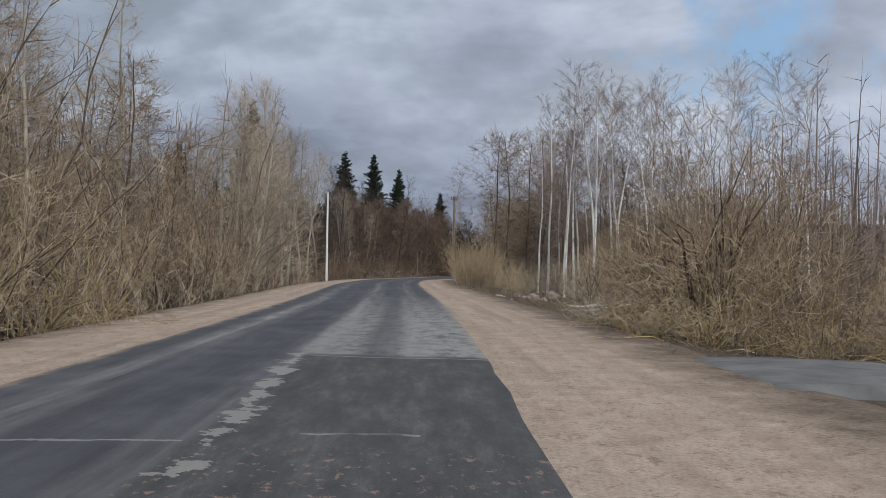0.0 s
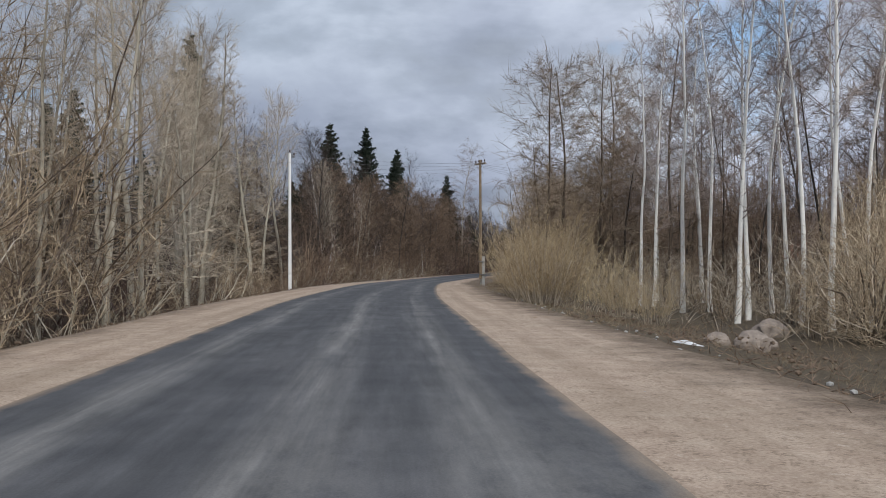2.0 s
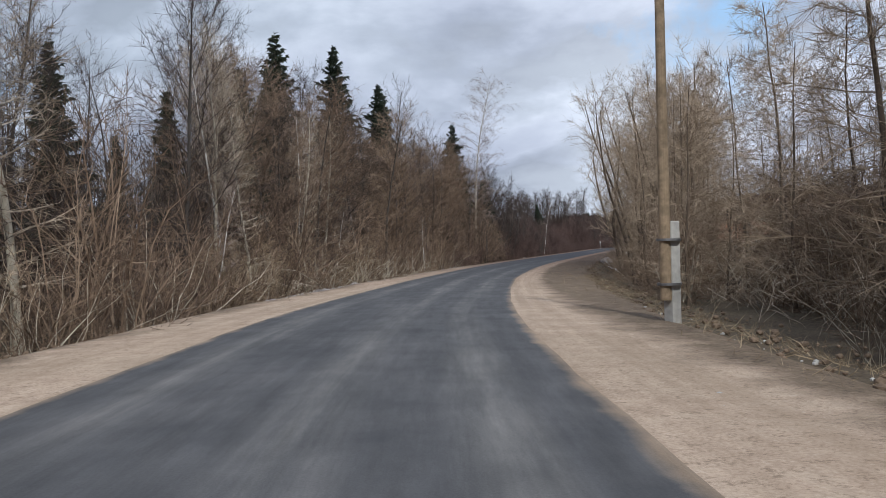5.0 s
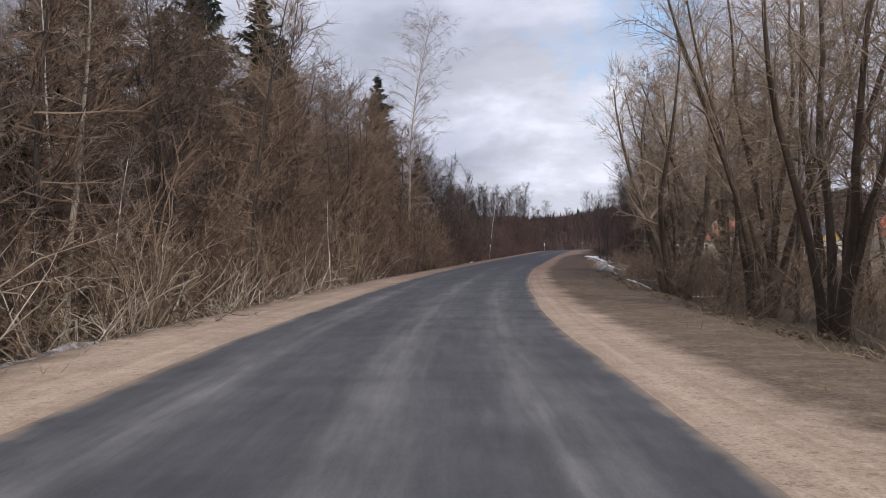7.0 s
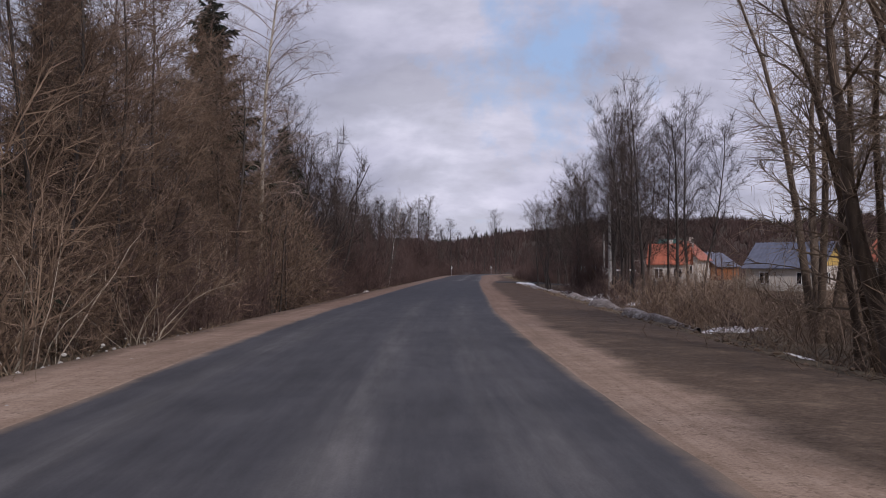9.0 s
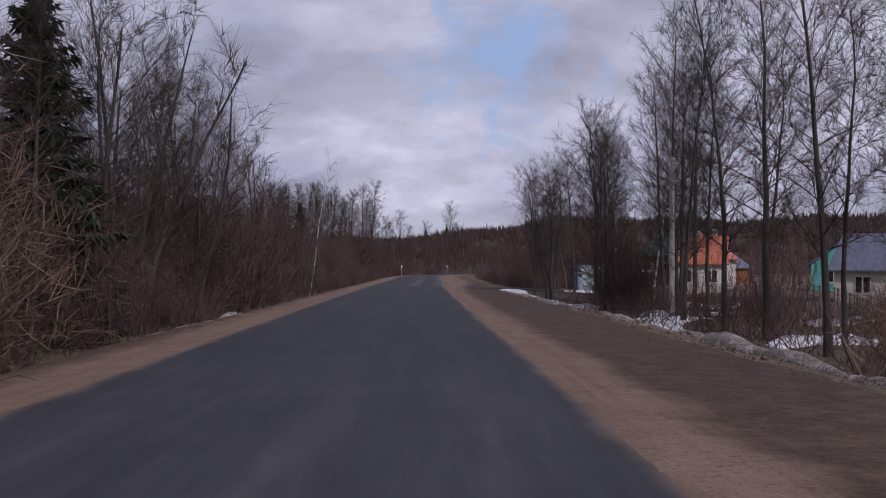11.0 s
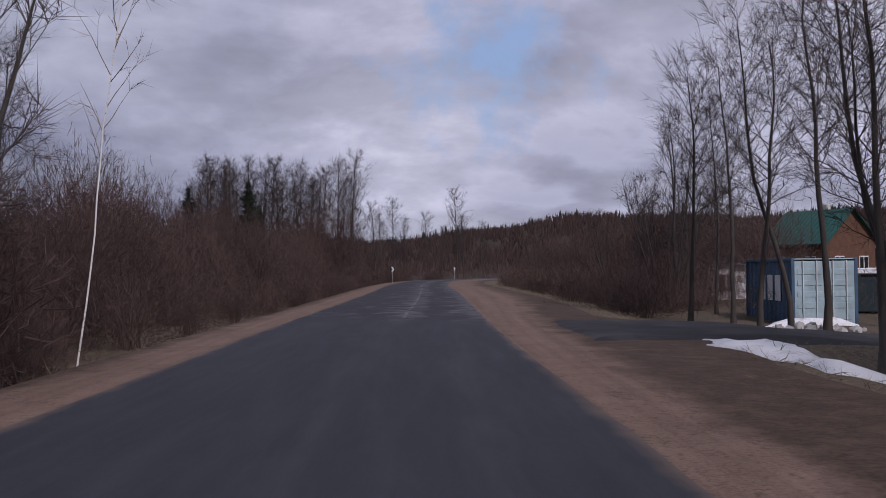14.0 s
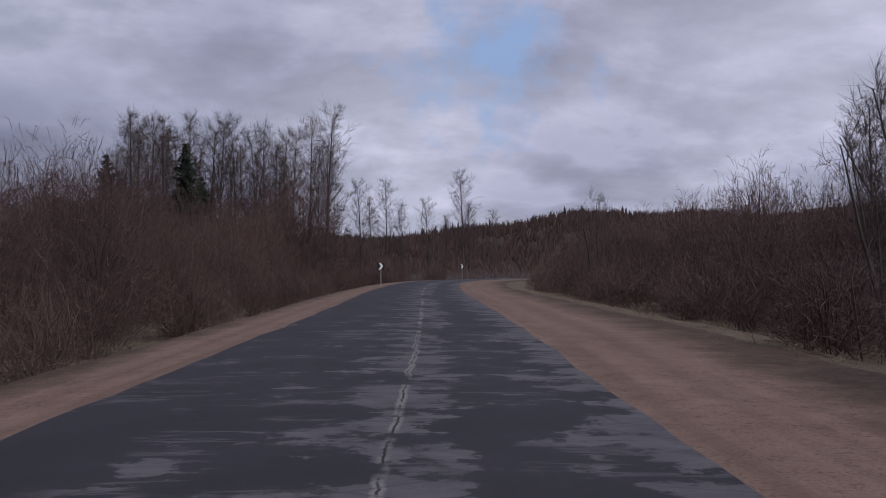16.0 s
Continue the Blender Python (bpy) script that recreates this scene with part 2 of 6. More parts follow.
def sand_material():
    m, nt, b = material("sandy_gravel", 0.95)
    p = position(nt)
    big, mid, fine = noise_tex(nt, p, 0.22, 4), noise_tex(nt, p, 1.6, 5, 0.65), noise_tex(nt, p, 26.0, 4, 0.75)
    col = ramp(nt, mid, [(0.32, (0.33, 0.24, 0.18)), (0.52, (0.455, 0.345, 0.265)), (0.72, (0.55, 0.44, 0.35))])
    col = mix(nt, ramp(nt, big, [(0.45, (0, 0, 0)), (0.68, (0.5, 0.5, 0.5))]), col, (0.33, 0.26, 0.19))
    col = mix(nt, 0.30, col, ramp(nt, fine, [(0.36, (0.20, 0.142, 0.10)), (0.58, (0.66, 0.535, 0.42))]))
    clods = noise_tex(nt, p, 6.5, 5, 0.8)
    col = mix(nt, ramp(nt, clods, [(0.36, (0.75, 0.75, 0.75)), (0.46, (0, 0, 0))]), col, (0.22, 0.165, 0.12))
    col = mix(nt, ramp(nt, clods, [(0.60, (0, 0, 0)), (0.72, (0.6, 0.6, 0.6))]), col, (0.66, 0.57, 0.48))
    soil = ramp(nt, noise_tex(nt, p, 2.2, 6, 0.7), [(0.3, (0.07, 0.049, 0.037)), (0.52, (0.145, 0.105, 0.077)), (0.72, (0.31, 0.24, 0.175))])
    soil = mix(nt, 0.36, soil, ramp(nt, noise_tex(nt, p, 13.0, 6, 0.78), [(0.36, (0.05, 0.037, 0.028)), (0.64, (0.38, 0.30, 0.21))]))
    uvn = nt.nodes.new("ShaderNodeUVMap")
    usep = nt.nodes.new("ShaderNodeSeparateXYZ")
    nt.links.new(uvn.outputs[0], usep.inputs[0])
    out = math_node(nt, "ADD", usep.outputs[0], math_node(nt, "MULTIPLY", math_node(nt, "SUBTRACT", noise_tex(nt, p, 0.7, 5, 0.65), 0.5), 1.1))
    rut = noise_tex(nt, uvn.outputs[0], 1.0, 6, 0.62, (5.5, 0.05, 1.0))
    col = mix(nt, ramp(nt, rut, [(0.47, (0, 0, 0)), (0.62, (0.42, 0.42, 0.42))]), col, (0.27, 0.20, 0.14))
    col = mix(nt, ramp(nt, rut, [(0.32, (0.34, 0.34, 0.34)), (0.44, (0, 0, 0))]), col, (0.60, 0.47, 0.36))
    col = mix(nt, math_node(nt, "MULTIPLY", math_node(nt, "SUBTRACT", out, 0.66), 2.4, True), col, soil)
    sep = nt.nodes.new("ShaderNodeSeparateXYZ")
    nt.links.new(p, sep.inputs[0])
    # cloud shade over the later stretch, painted into the sand's colour
    sand_shade = math_node(nt, "MULTIPLY", math_node(nt, "SUBTRACT", math_node(nt, "ADD", sep.outputs[1], math_node(nt, "MULTIPLY", big, 40.0)), 140.0), 0.014, True)
    col = mix(nt, math_node(nt, "MULTIPLY", sand_shade, 0.85), col, mix(nt, 1.0, col, (0.30, 0.235, 0.232), "MULTIPLY"))
    nt.links.new(col, b.inputs["Base Color"])
    bump(nt, b, math_node(nt, "ADD", fine, clods), 0.45, 0.03)
    return m


def asphalt_material():
    """New dark asphalt with worn wheel tracks; old broken asphalt at both ends of the stretch. UV: metres across, metres along."""
    m, nt, b = material("asphalt", 0.8)
    uv = nt.nodes.new("ShaderNodeUVMap").outputs[0]
    sep = nt.nodes.new("ShaderNodeSeparateXYZ")
    nt.links.new(uv, sep.inputs[0])
    u, v = sep.outputs[0], sep.outputs[1]
    fine = noise_tex(nt, uv, 45.0, 3, 0.8)
    long = noise_tex(nt, uv, 1.0, 5, 0.6, (1.6, 0.05, 1.0))
    mid = noise_tex(nt, uv, 0.8, 5, 0.6)
    col = ramp(nt, mid, [(0.3, (0.060, 0.061, 0.067)), (0.7, (0.094, 0.094, 0.100))])
    # cloud shade farther along, painted into the asphalt, dust and edge colours
    road_shade = math_node(nt, "MULTIPLY", math_node(nt, "SUBTRACT", v, 120.0), 0.012, True)
    col = mix(nt, math_node(nt, "MULTIPLY", road_shade, 0.88), col, (0.020, 0.0215, 0.030))
    # dust pressed into the wheel tracks
    tracks = None
    for centre, width in ((-1.9, 0.5), (0.15, 0.55), (1.75, 0.5)):
        g = math_node(nt, "SUBTRACT", 1.0, math_node(nt, "DIVIDE", math_node(nt, "ABSOLUTE", math_node(nt, "SUBTRACT", u, centre)), width), True)
        tracks = g if tracks is None else math_node(nt, "MAXIMUM", tracks, g)
    dust = math_node(nt, "MULTIPLY", tracks, ramp(nt, long, [(0.36, (0, 0, 0)), (0.66, (1, 1, 1))]))
    dust = math_node(nt, "MULTIPLY", dust, math_node(nt, "SUBTRACT", 1.0, math_node(nt, "MULTIPLY", road_shade, 0.93)))
    dust = math_node(nt, "MULTIPLY", dust, ramp(nt, noise_tex(nt, uv, 1.0, 5, 0.65, (1.1, 0.35, 1.0)), [(0.33, (0.35, 0.35, 0.35)), (0.56, (1, 1, 1))]))
    col = mix(nt, math_node(nt, "MULTIPLY", dust, math_node(nt, "SUBTRACT", 1.0, math_node(nt, "MULTIPLY", math_node(nt, "MULTIPLY", math_node(nt, "SUBTRACT", v, 40.0), 0.025, True), 0.5)), True), col, (0.30, 0.29, 0.276))
    edge = math_node(nt, "MULTIPLY", math_node(nt, "SUBTRACT", math_node(nt, "ADD", math_node(nt, "ABSOLUTE", u), math_node(nt, "MULTIPLY", mid, 0.45)), 2.93), 5.0, True)
    col = mix(nt, math_node(nt, "MULTIPLY", edge, 0.8), col, mix(nt, road_shade, (0.30, 0.225, 0.16), (0.12, 0.088, 0.070)))
    mott = noise_tex(nt, uv, 3.2, 6, 0.72, (1.3, 0.10, 1.0))
    col = mix(nt, 0.7, col, mix(nt, 1.0, col, ramp(nt, mott, [(0.3, (0.68, 0.68, 0.68)), (0.7, (1.36, 1.36, 1.36))]), "MULTIPLY"))
    blot = noise_tex(nt, uv, 0.9, 6, 0.7, (0.9, 0.16, 1.0))
    col = mix(nt, 1.0, col, ramp(nt, blot, [(0.32, (0.84, 0.84, 0.84)), (0.5, (1, 1, 1)), (0.66, (1.24, 1.22, 1.2))]), "MULTIPLY")
    # old surface: dark binder with crisp pale worn patches, broken across the lane
    patch = noise_tex(nt, uv, 1.25, 8, 0.68, (0.55, 0.42, 1.0))
    streak = noise_tex(nt, uv, 1.5, 8, 0.7, (0.8, 1.1, 1.0))
    lean = ramp(nt, math_node(nt, "ADD", math_node(nt, "MULTIPLY", u, 0.15), 0.5), [(0.08, (0.22, 0.22, 0.22)), (0.38, (0.30, 0.30, 0.30)), (0.50, (0.45, 0.45, 0.45)), (0.56, (0.55, 0.55, 0.55)), (0.64, (0.48, 0.48, 0.48)), (0.70, (0.26, 0.24, 0.24)), (0.78, (0.34, 0.34, 0.34)), (0.90, (0.62, 0.62, 0.62))])
    worn = math_node(nt, "ADD", math_node(nt, "ADD", math_node(nt, "MULTIPLY", patch, 0.5), math_node(nt, "MULTIPLY", streak, 0.5)), math_node(nt, "MULTIPLY", math_node(nt, "SUBTRACT", lean, 0.5), 0.32))
    base = ramp(nt, patch, [(0.3, (0.017, 0.017, 0.022)), (0.7, (0.031, 0.030, 0.037))])
    pale = ramp(nt, streak, [(0.35, (0.054, 0.053, 0.060)), (0.65, (0.108, 0.105, 0.112))])
    # pale threads across the lanes, a mottled band along the middle and a frayed right edge
    thread = noise_tex(nt, uv, 1.0, 7, 0.62, (0.22, 1.15, 1.0))
    thread = ramp(nt, math_node(nt, "ABSOLUTE", math_node(nt, "SUBTRACT", thread, 0.5)), [(0.010, (1, 1, 1)), (0.022, (0, 0, 0))])
    thread = math_node(nt, "MULTIPLY", thread, ramp(nt, noise_tex(nt, uv, 0.55, 4, 0.6), [(0.50, (0, 0, 0)), (0.58, (1, 1, 1))]))
    blotch = ramp(nt, worn, [(0.488, (0, 0, 0)), (0.515, (1, 1, 1))])
    oldc = mix(nt, math_node(nt, "MAXIMUM", math_node(nt, "MULTIPLY", blotch, 0.9), math_node(nt, "MULTIPLY", thread, 0.8)), base, pale)
    seam_at = math_node(nt, "ABSOLUTE", math_node(nt, "ADD", math_node(nt, "SUBTRACT", u, 0.45), math_node(nt, "MULTIPLY", math_node(nt, "SUBTRACT", noise_tex(nt, uv, 1.0, 5, 0.65, (0.2, 0.6, 1.0)), 0.5), 0.3)))
    oldc = mix(nt, math_node(nt, "MULTIPLY", ramp(nt, seam_at, [(0.03, (0.7, 0.7, 0.7)), (0.06, (0, 0, 0))]), ramp(nt, patch, [(0.44, (0, 0, 0)), (0.54, (1, 1, 1))])), oldc, (0.21, 0.20, 0.19))
    oldc = mix(nt, math_node(nt, "MULTIPLY", ramp(nt, seam_at, [(0.006, (1, 1, 1)), (0.016, (0, 0, 0))]), ramp(nt, streak, [(0.44, (0, 0, 0)), (0.54, (1, 1, 1))])), oldc, (0.012, 0.012, 0.012))
    crack = nd(nt, "ShaderNodeTexVoronoi", Scale=0.9)
    crack.feature = "DISTANCE_TO_EDGE"
    mp = nt.nodes.new("ShaderNodeMapping")
    mp.inputs["Scale"].default_value = (0.6, 1.1, 1.0)
    nt.links.new(uv, mp.inputs[0])
    nt.links.new(mp.outputs[0], crack.inputs["Vector"])
    line = ramp(nt, crack.outputs["Distance"], [(0.0, (1, 1, 1)), (0.018, (0, 0, 0))])
    oldc = mix(nt, math_node(nt, "MULTIPLY", line, 0.5), oldc, (0.025, 0.024, 0.024))
    late = math_node(nt, "MULTIPLY", math_node(nt, "SUBTRACT", math_node(nt, "ADD", v, math_node(nt, "MULTIPLY", mid, 6.0)), 264.0), 0.2, True)
    col = mix(nt, late, col, oldc)
    # the coarse old lane on the right before the seam
    right = math_node(nt, "MULTIPLY", math_node(nt, "SUBTRACT", u, 0.0), 6.0, True)
    before = math_node(nt, "MULTIPLY", math_node(nt, "SUBTRACT", 14.9, v), 6.0, True)
    coarse = ramp(nt, noise_tex(nt, uv, 1.0, 7, 0.75, (3.0, 0.6, 1.0)), [(0.34, (0.055, 0.054, 0.054)), (0.50, (0.078, 0.076, 0.075)), (0.60, (0.108, 0.104, 0.10)), (0.72, (0.16, 0.15, 0.14))])
    pits = ramp(nt, noise_tex(nt, uv, 9.0, 4, 0.7, (1.0, 0.6, 1.0)), [(0.58, (0, 0, 0)), (0.64, (1, 1, 1))])
    pits = math_node(nt, "MULTIPLY", pits, math_node(nt, "MULTIPLY", math_node(nt, "SUBTRACT", 7.6, v), 2.0, True))
    coarse = mix(nt, math_node(nt, "MULTIPLY", pits, 0.75), coarse, (0.30, 0.20, 0.15))
    col = mix(nt, math_node(nt, "MULTIPLY", right, before), col, coarse)
    # pale scuffed wheel tracks beyond the seam
    beyond = math_node(nt, "MULTIPLY", math_node(nt, "MULTIPLY", math_node(nt, "SUBTRACT", v, 14.9), 4.0, True), math_node(nt, "MULTIPLY", math_node(nt, "SUBTRACT", 44.0, v), 0.05, True))
    bands = ramp(nt, math_node(nt, "ADD", math_node(nt, "MULTIPLY", u, 0.15), 0.5), [(0.47, (0, 0, 0)), (0.50, (0.75, 0.75, 0.75)), (0.61, (0.8, 0.8, 0.8)), (0.655, (0.25, 0.25, 0.25)), (0.71, (0.35, 0.35, 0.35)), (0.76, (1, 1, 1)), (0.90, (1, 1, 1))])
    scuff = math_node(nt, "MULTIPLY", math_node(nt, "MULTIPLY", beyond, bands), ramp(nt, noise_tex(nt, uv, 1.6, 8, 0.78, (1.8, 0.8, 1.0)), [(0.38, (0.12, 0.12, 0.12)), (0.55, (1, 1, 1))]))
    col = mix(nt, scuff, col, (0.30, 0.287, 0.268))
    # thin pale seams across and the broken joint between the two lanes
    for at, wide, lo, hi in ((14.7, 0.045, 0.05, 9.0), (7.6, 0.035, -9.0, 0.05), (8.0, 0.035, 0.9, 1.9)):
        off = math_node(nt, "ABSOLUTE", math_node(nt, "ADD", math_node(nt, "SUBTRACT", v, at), math_node(nt, "MULTIPLY", math_node(nt, "SUBTRACT", mid, 0.5), 0.6)))
        seam = math_node(nt, "MULTIPLY", math_node(nt, "LESS_THAN", off, wide), math_node(nt, "MULTIPLY", math_node(nt, "GREATER_THAN", u, lo), math_node(nt, "LESS_THAN", u, hi)))
        seam = math_node(nt, "MULTIPLY", seam, ramp(nt, noise_tex(nt, uv, 1.6, 3), [(0.36, (0.2, 0.2, 0.2)), (0.5, (1, 1, 1))]))
        col = mix(nt, math_node(nt, "MULTIPLY", seam, 0.6), col, (0.33, 0.315, 0.295))
    axis = math_node(nt, "SUBTRACT", u, math_node(nt, "MULTIPLY", math_node(nt, "SUBTRACT", 15.0, v), 0.035))
    ragged = math_node(nt, "ADD", math_node(nt, "ABSOLUTE", axis), math_node(nt, "MULTIPLY", math_node(nt, "SUBTRACT", noise_tex(nt, uv, 1.0, 6, 0.7, (1.0, 1.3, 1.0)), 0.5), 1.5))
    joint = math_node(nt, "MULTIPLY", math_node(nt, "LESS_THAN", ragged, 0.07), math_node(nt, "LESS_THAN", v, 15.0))
    col = mix(nt, math_node(nt, "MULTIPLY", joint, 0.8), col, (0.30, 0.285, 0.26))
    col = mix(nt, 0.18, col, mix(nt, 1.0, col, ramp(nt, fine, [(0.3, (0.3, 0.3, 0.3)), (0.7, (2.2, 2.2, 2.2))]), "MULTIPLY"))
    nt.links.new(col, b.inputs["Base Color"])
    bump(nt, b, fine, 0.35, 0.008)
    return m


def snow_material():
    m, nt, b = material("old_snow", 0.6)
    p = position(nt)
    dirt, fine = noise_tex(nt, p, 1.4, 6, 0.7), noise_tex(nt, p, 14.0, 4, 0.7)
    col = ramp(nt, dirt, [(0.28, (0.22, 0.18, 0.15)), (0.36, (0.62, 0.61, 0.61)), (0.48, (0.86, 0.87, 0.90))])
    nt.links.new(col, b.inputs["Base Color"])
    bump(nt, b, math_node(nt, "ADD", fine, dirt), 0.8, 0.06)
    return m


def dirty_snow_material():
    m, nt, b = material("ploughed_dirty_snow", 0.85)
    p = position(nt)
    dirt, fine = noise_tex(nt, p, 2.0, 7, 0.72), noise_tex(nt, p, 16.0, 5, 0.75)
    col = ramp(nt, dirt, [(0.40, (0.11, 0.085, 0.07)), (0.52, (0.27, 0.225, 0.20)), (0.60, (0.52, 0.49, 0.48)), (0.70, (0.70, 0.70, 0.72))])
    col = mix(nt, 0.3, col, ramp(nt, fine, [(0.35, (0.09, 0.07, 0.06)), (0.62, (0.62, 0.60, 0.60))]))
    nt.links.new(col, b.inputs["Base Color"])
    bump(nt, b, math_node(nt, "ADD", fine, dirt), 1.0, 0.08)
    return m


def plain(name, colour, rough=0.6, metal=0.0, dirt=0.35, scale=2.0):
    m, nt, b = material(name, rough, metal)
    f = noise_tex(nt, obj_coord(nt), scale, 6, 0.65)
    dark = tuple(c * (1 - dirt) for c in colour)
    nt.links.new(ramp(nt, f, [(0.35, dark), (0.65, colour)]), b.inputs["Base Color"])
    bump(nt, b, f, 0.12, 0.01)
    return m


M_BANK = dirty_snow_material()
M_LANE = plain("dusty_dark_asphalt", (0.048, 0.045, 0.048), 0.9, 0.0, 0.55, 0.9)
M_OLDLANE = plain("worn_grey_asphalt", (0.21, 0.205, 0.195), 0.9, 0.0, 0.4, 1.3)
M_GROUND, M_SAND, M_ASPHALT, M_SNOW = ground_material(), sand_material(), asphalt_material(), snow_material()

# ---- the line of the road ----
CENTRE = [(-1.9, -80), (-1.9, -20), (-2.0, 0), (-2.3, 16), (-3.0, 34), (-4.0, 52), (-4.9, 68), (-5.3, 82), (-5.4, 94), (-5.2, 105),
          (-4.6, 115), (-3.75, 125), (-2.3, 139), (0.9, 160), (4.9, 181), (8.9, 199), (12.8, 216.4), (17.5, 237), (22.7, 259.5),
          (27.8, 280), (32.8, 301), (38.5, 325), (46.0, 352), (53.5, 370), (65, 384), (84, 395), (115, 404), (170, 410)]
HALF = 2.88


def spline(points, step):
    """Catmull-Rom through the points, at even steps."""
    pts = [Vector((*p, 0.0)) for p in points]
    out = []
    for a, b, c, d in zip([pts[0] * 2 - pts[1]] + pts[:-2], pts[:-1], pts[1:], pts[2:] + [pts[-1] * 2 - pts[-2]]):
        n = max(1, round((c - b).length / step))
        for k in range(n):
            u = k / n
            out.append(0.5 * (2 * b + (c - a) * u + (2 * a - 5 * b + 4 * c - d) * u * u + (3 * b - a - 3 * c + d) * u**3))
    return out + [pts[-1]]


LINE = np.array([(p.x, p.y) for p in spline(CENTRE, 1.0)])
TANG = np.gradient(LINE, axis=0)
TANG /= np.linalg.norm(TANG, axis=1)[:, None]
NORM = np.stack([TANG[:, 1], -TANG[:, 0]], 1)     # to the right


def road_z(y):
    return np.interp(y, [-80, 0, 66, 105, 125, 143, 181, 263, 420], [0.0, -0.04, -0.09, -0.36, -0.57, -0.70, -0.765, -0.84, -0.80])


def left_width(y):
    return np.interp(y, [0, 90, 140, 165, 190, 262, 300], [3.0, 2.8, 2.5, 2.0, 1.5, 1.5, 2.0])


def right_width(y):
    return np.interp(y, [0, 22, 40, 90, 125, 160, 190, 240, 262, 285], [3.4, 3.2, 2.8, 2.4, 1.5, 1.2, 1.15, 1.2, 2.0, 3.4])


def verge_width(y):
    """How far the trodden soil beside the right shoulder reaches from the asphalt."""
    return np.interp(y, [0, 22, 40, 90, 125, 160, 190, 240, 262, 285, 330], [5.4, 4.6, 3.8, 3.4, 4.2, 4.6, 4.8, 4.4, 4.4, 5.2, 4.5])


def smooth(a, b, x):
    u = np.clip((x - a) / (b - a), 0, 1)
    return u * u * (3 - 2 * u)


def lateral(x, y):
    """Signed distance to the road's middle line (right positive) and the line's own y there."""
    x, y = np.atleast_1d(np.asarray(x, float)), np.atleast_1d(np.asarray(y, float))
    d, yy = np.empty(len(x)), np.empty(len(x))
    for i in range(0, len(x), 4000):
        dx, dy = x[i:i + 4000, None] - LINE[None, :, 0], y[i:i + 4000, None] - LINE[None, :, 1]
        k = (dx * dx + dy * dy).argmin(1)
        r = np.arange(len(k))
        side = dx[r, k] * NORM[k, 0] + dy[r, k] * NORM[k, 1]
        d[i:i + 4000] = np.sign(side) * np.hypot(dx[r, k], dy[r, k])
        yy[i:i + 4000] = LINE[k, 1]
    return d, yy


def lumps(x, y):
    return (0.10 * np.sin(0.61 * x + 1.3 * np.sin(0.23 * y)) * np.cos(0.47 * y + 0.8) + 0.06 * np.sin(1.7 * x + 0.6) * np.sin(1.31 * y)
            + 0.035 * np.sin(3.9 * x + 2.0 * np.sin(0.9 * y)) * np.sin(3.3 * y + 1.1))


def ground_z(x, y):
    x, y = np.atleast_1d(np.asarray(x, float)), np.atleast_1d(np.asarray(y, float))
    d, yy = lateral(x, y)
    a = np.abs(d)
    edge = HALF + np.where(d < 0, left_width(yy), verge_width(yy))
    drop = np.where(d < 0, 0.75, np.interp(yy, [0, 60, 120, 190, 240, 270], [0.35, 0.45, 0.6, 0.95, 0.85, 0.5]))
    verge = np.where(d < 0, 2.5, np.interp(yy, [0, 150, 190, 250, 270], [2.5, 2.5, 2.5, 2.5, 2.5]))
    # two side roads leave on the right
    ramp_in = np.where(d > 0, np.exp(-((yy - 256.0) / 4.6) ** 6) + np.exp(-((yy - 13.8) / 4.2) ** 6), 0.0)
    verge = verge + 11.0 * ramp_in
    z = road_z(yy) - 0.13 - drop * smooth(edge - 0.2, edge + verge, a) + lumps(x, y) * (1 - 0.8 * ramp_in) * smooth(edge - 0.4, edge + 1.5, a)
    far = np.hypot(x - 20, y - 230)
    az = np.degrees(np.arctan2(x - 20, y - 230))
    rise = 0.46 + 0.78 * smooth(0, 26, az) + 0.07 * np.sin(az * 0.35) + 0.05 * np.sin(az * 0.9 + 1.0)
    z = z + rise * (36.0 * smooth(420, 900, far) + 10 * smooth(900, 2200, far))
    return z


def gz(x, y):
    return float(ground_z(x, y)[0])


def place(y, d):
    """World x, y at the distance d to the right of the middle line, beside its point at y."""
    k = int(np.abs(LINE[:, 1] - y).argmin())
    return float(LINE[k, 0] + NORM[k, 0] * d), float(LINE[k, 1] + NORM[k, 1] * d)


def mesh_object(name, verts, faces, mat, parent=None, smooth_faces=False):
    me = bpy.data.meshes.new(name)
    me.from_pydata([tuple(v) for v in verts], [], faces)
    me.materials.append(mat)
    if smooth_faces:
        me.polygons.foreach_set("use_smooth", [True] * len(me.polygons))
    ob = new(name, me)
    if parent:
        ob.parent = parent
    return ob


def part(name, bm, mat, parent, label=""):
    me = bpy.data.meshes.new(name)
    bm.to_mesh(me)
    bm.free()
    me.materials.append(mat)
    ob = new(name, me)
    ob.parent = parent
    return tagged(ob, label)


def thing(name, label, category, m=None, group=""):
    ob = tagged(new(name), label, category, group)
    if m is not None:
        ob.matrix_basis = m
    return ob


def axis_steps(lo, hi, step, far):
    core = list(np.arange(lo, hi + step / 2, step))
    out, s, v = [], step, hi
    while v < far:
        s *= 1.25
        v += s
        out.append(v)
    neg, s, v = [], step, lo
    while v > -far:
        s *= 1.25
        v -= s
        neg.append(v)
    return np.array(neg[::-1] + core + out)


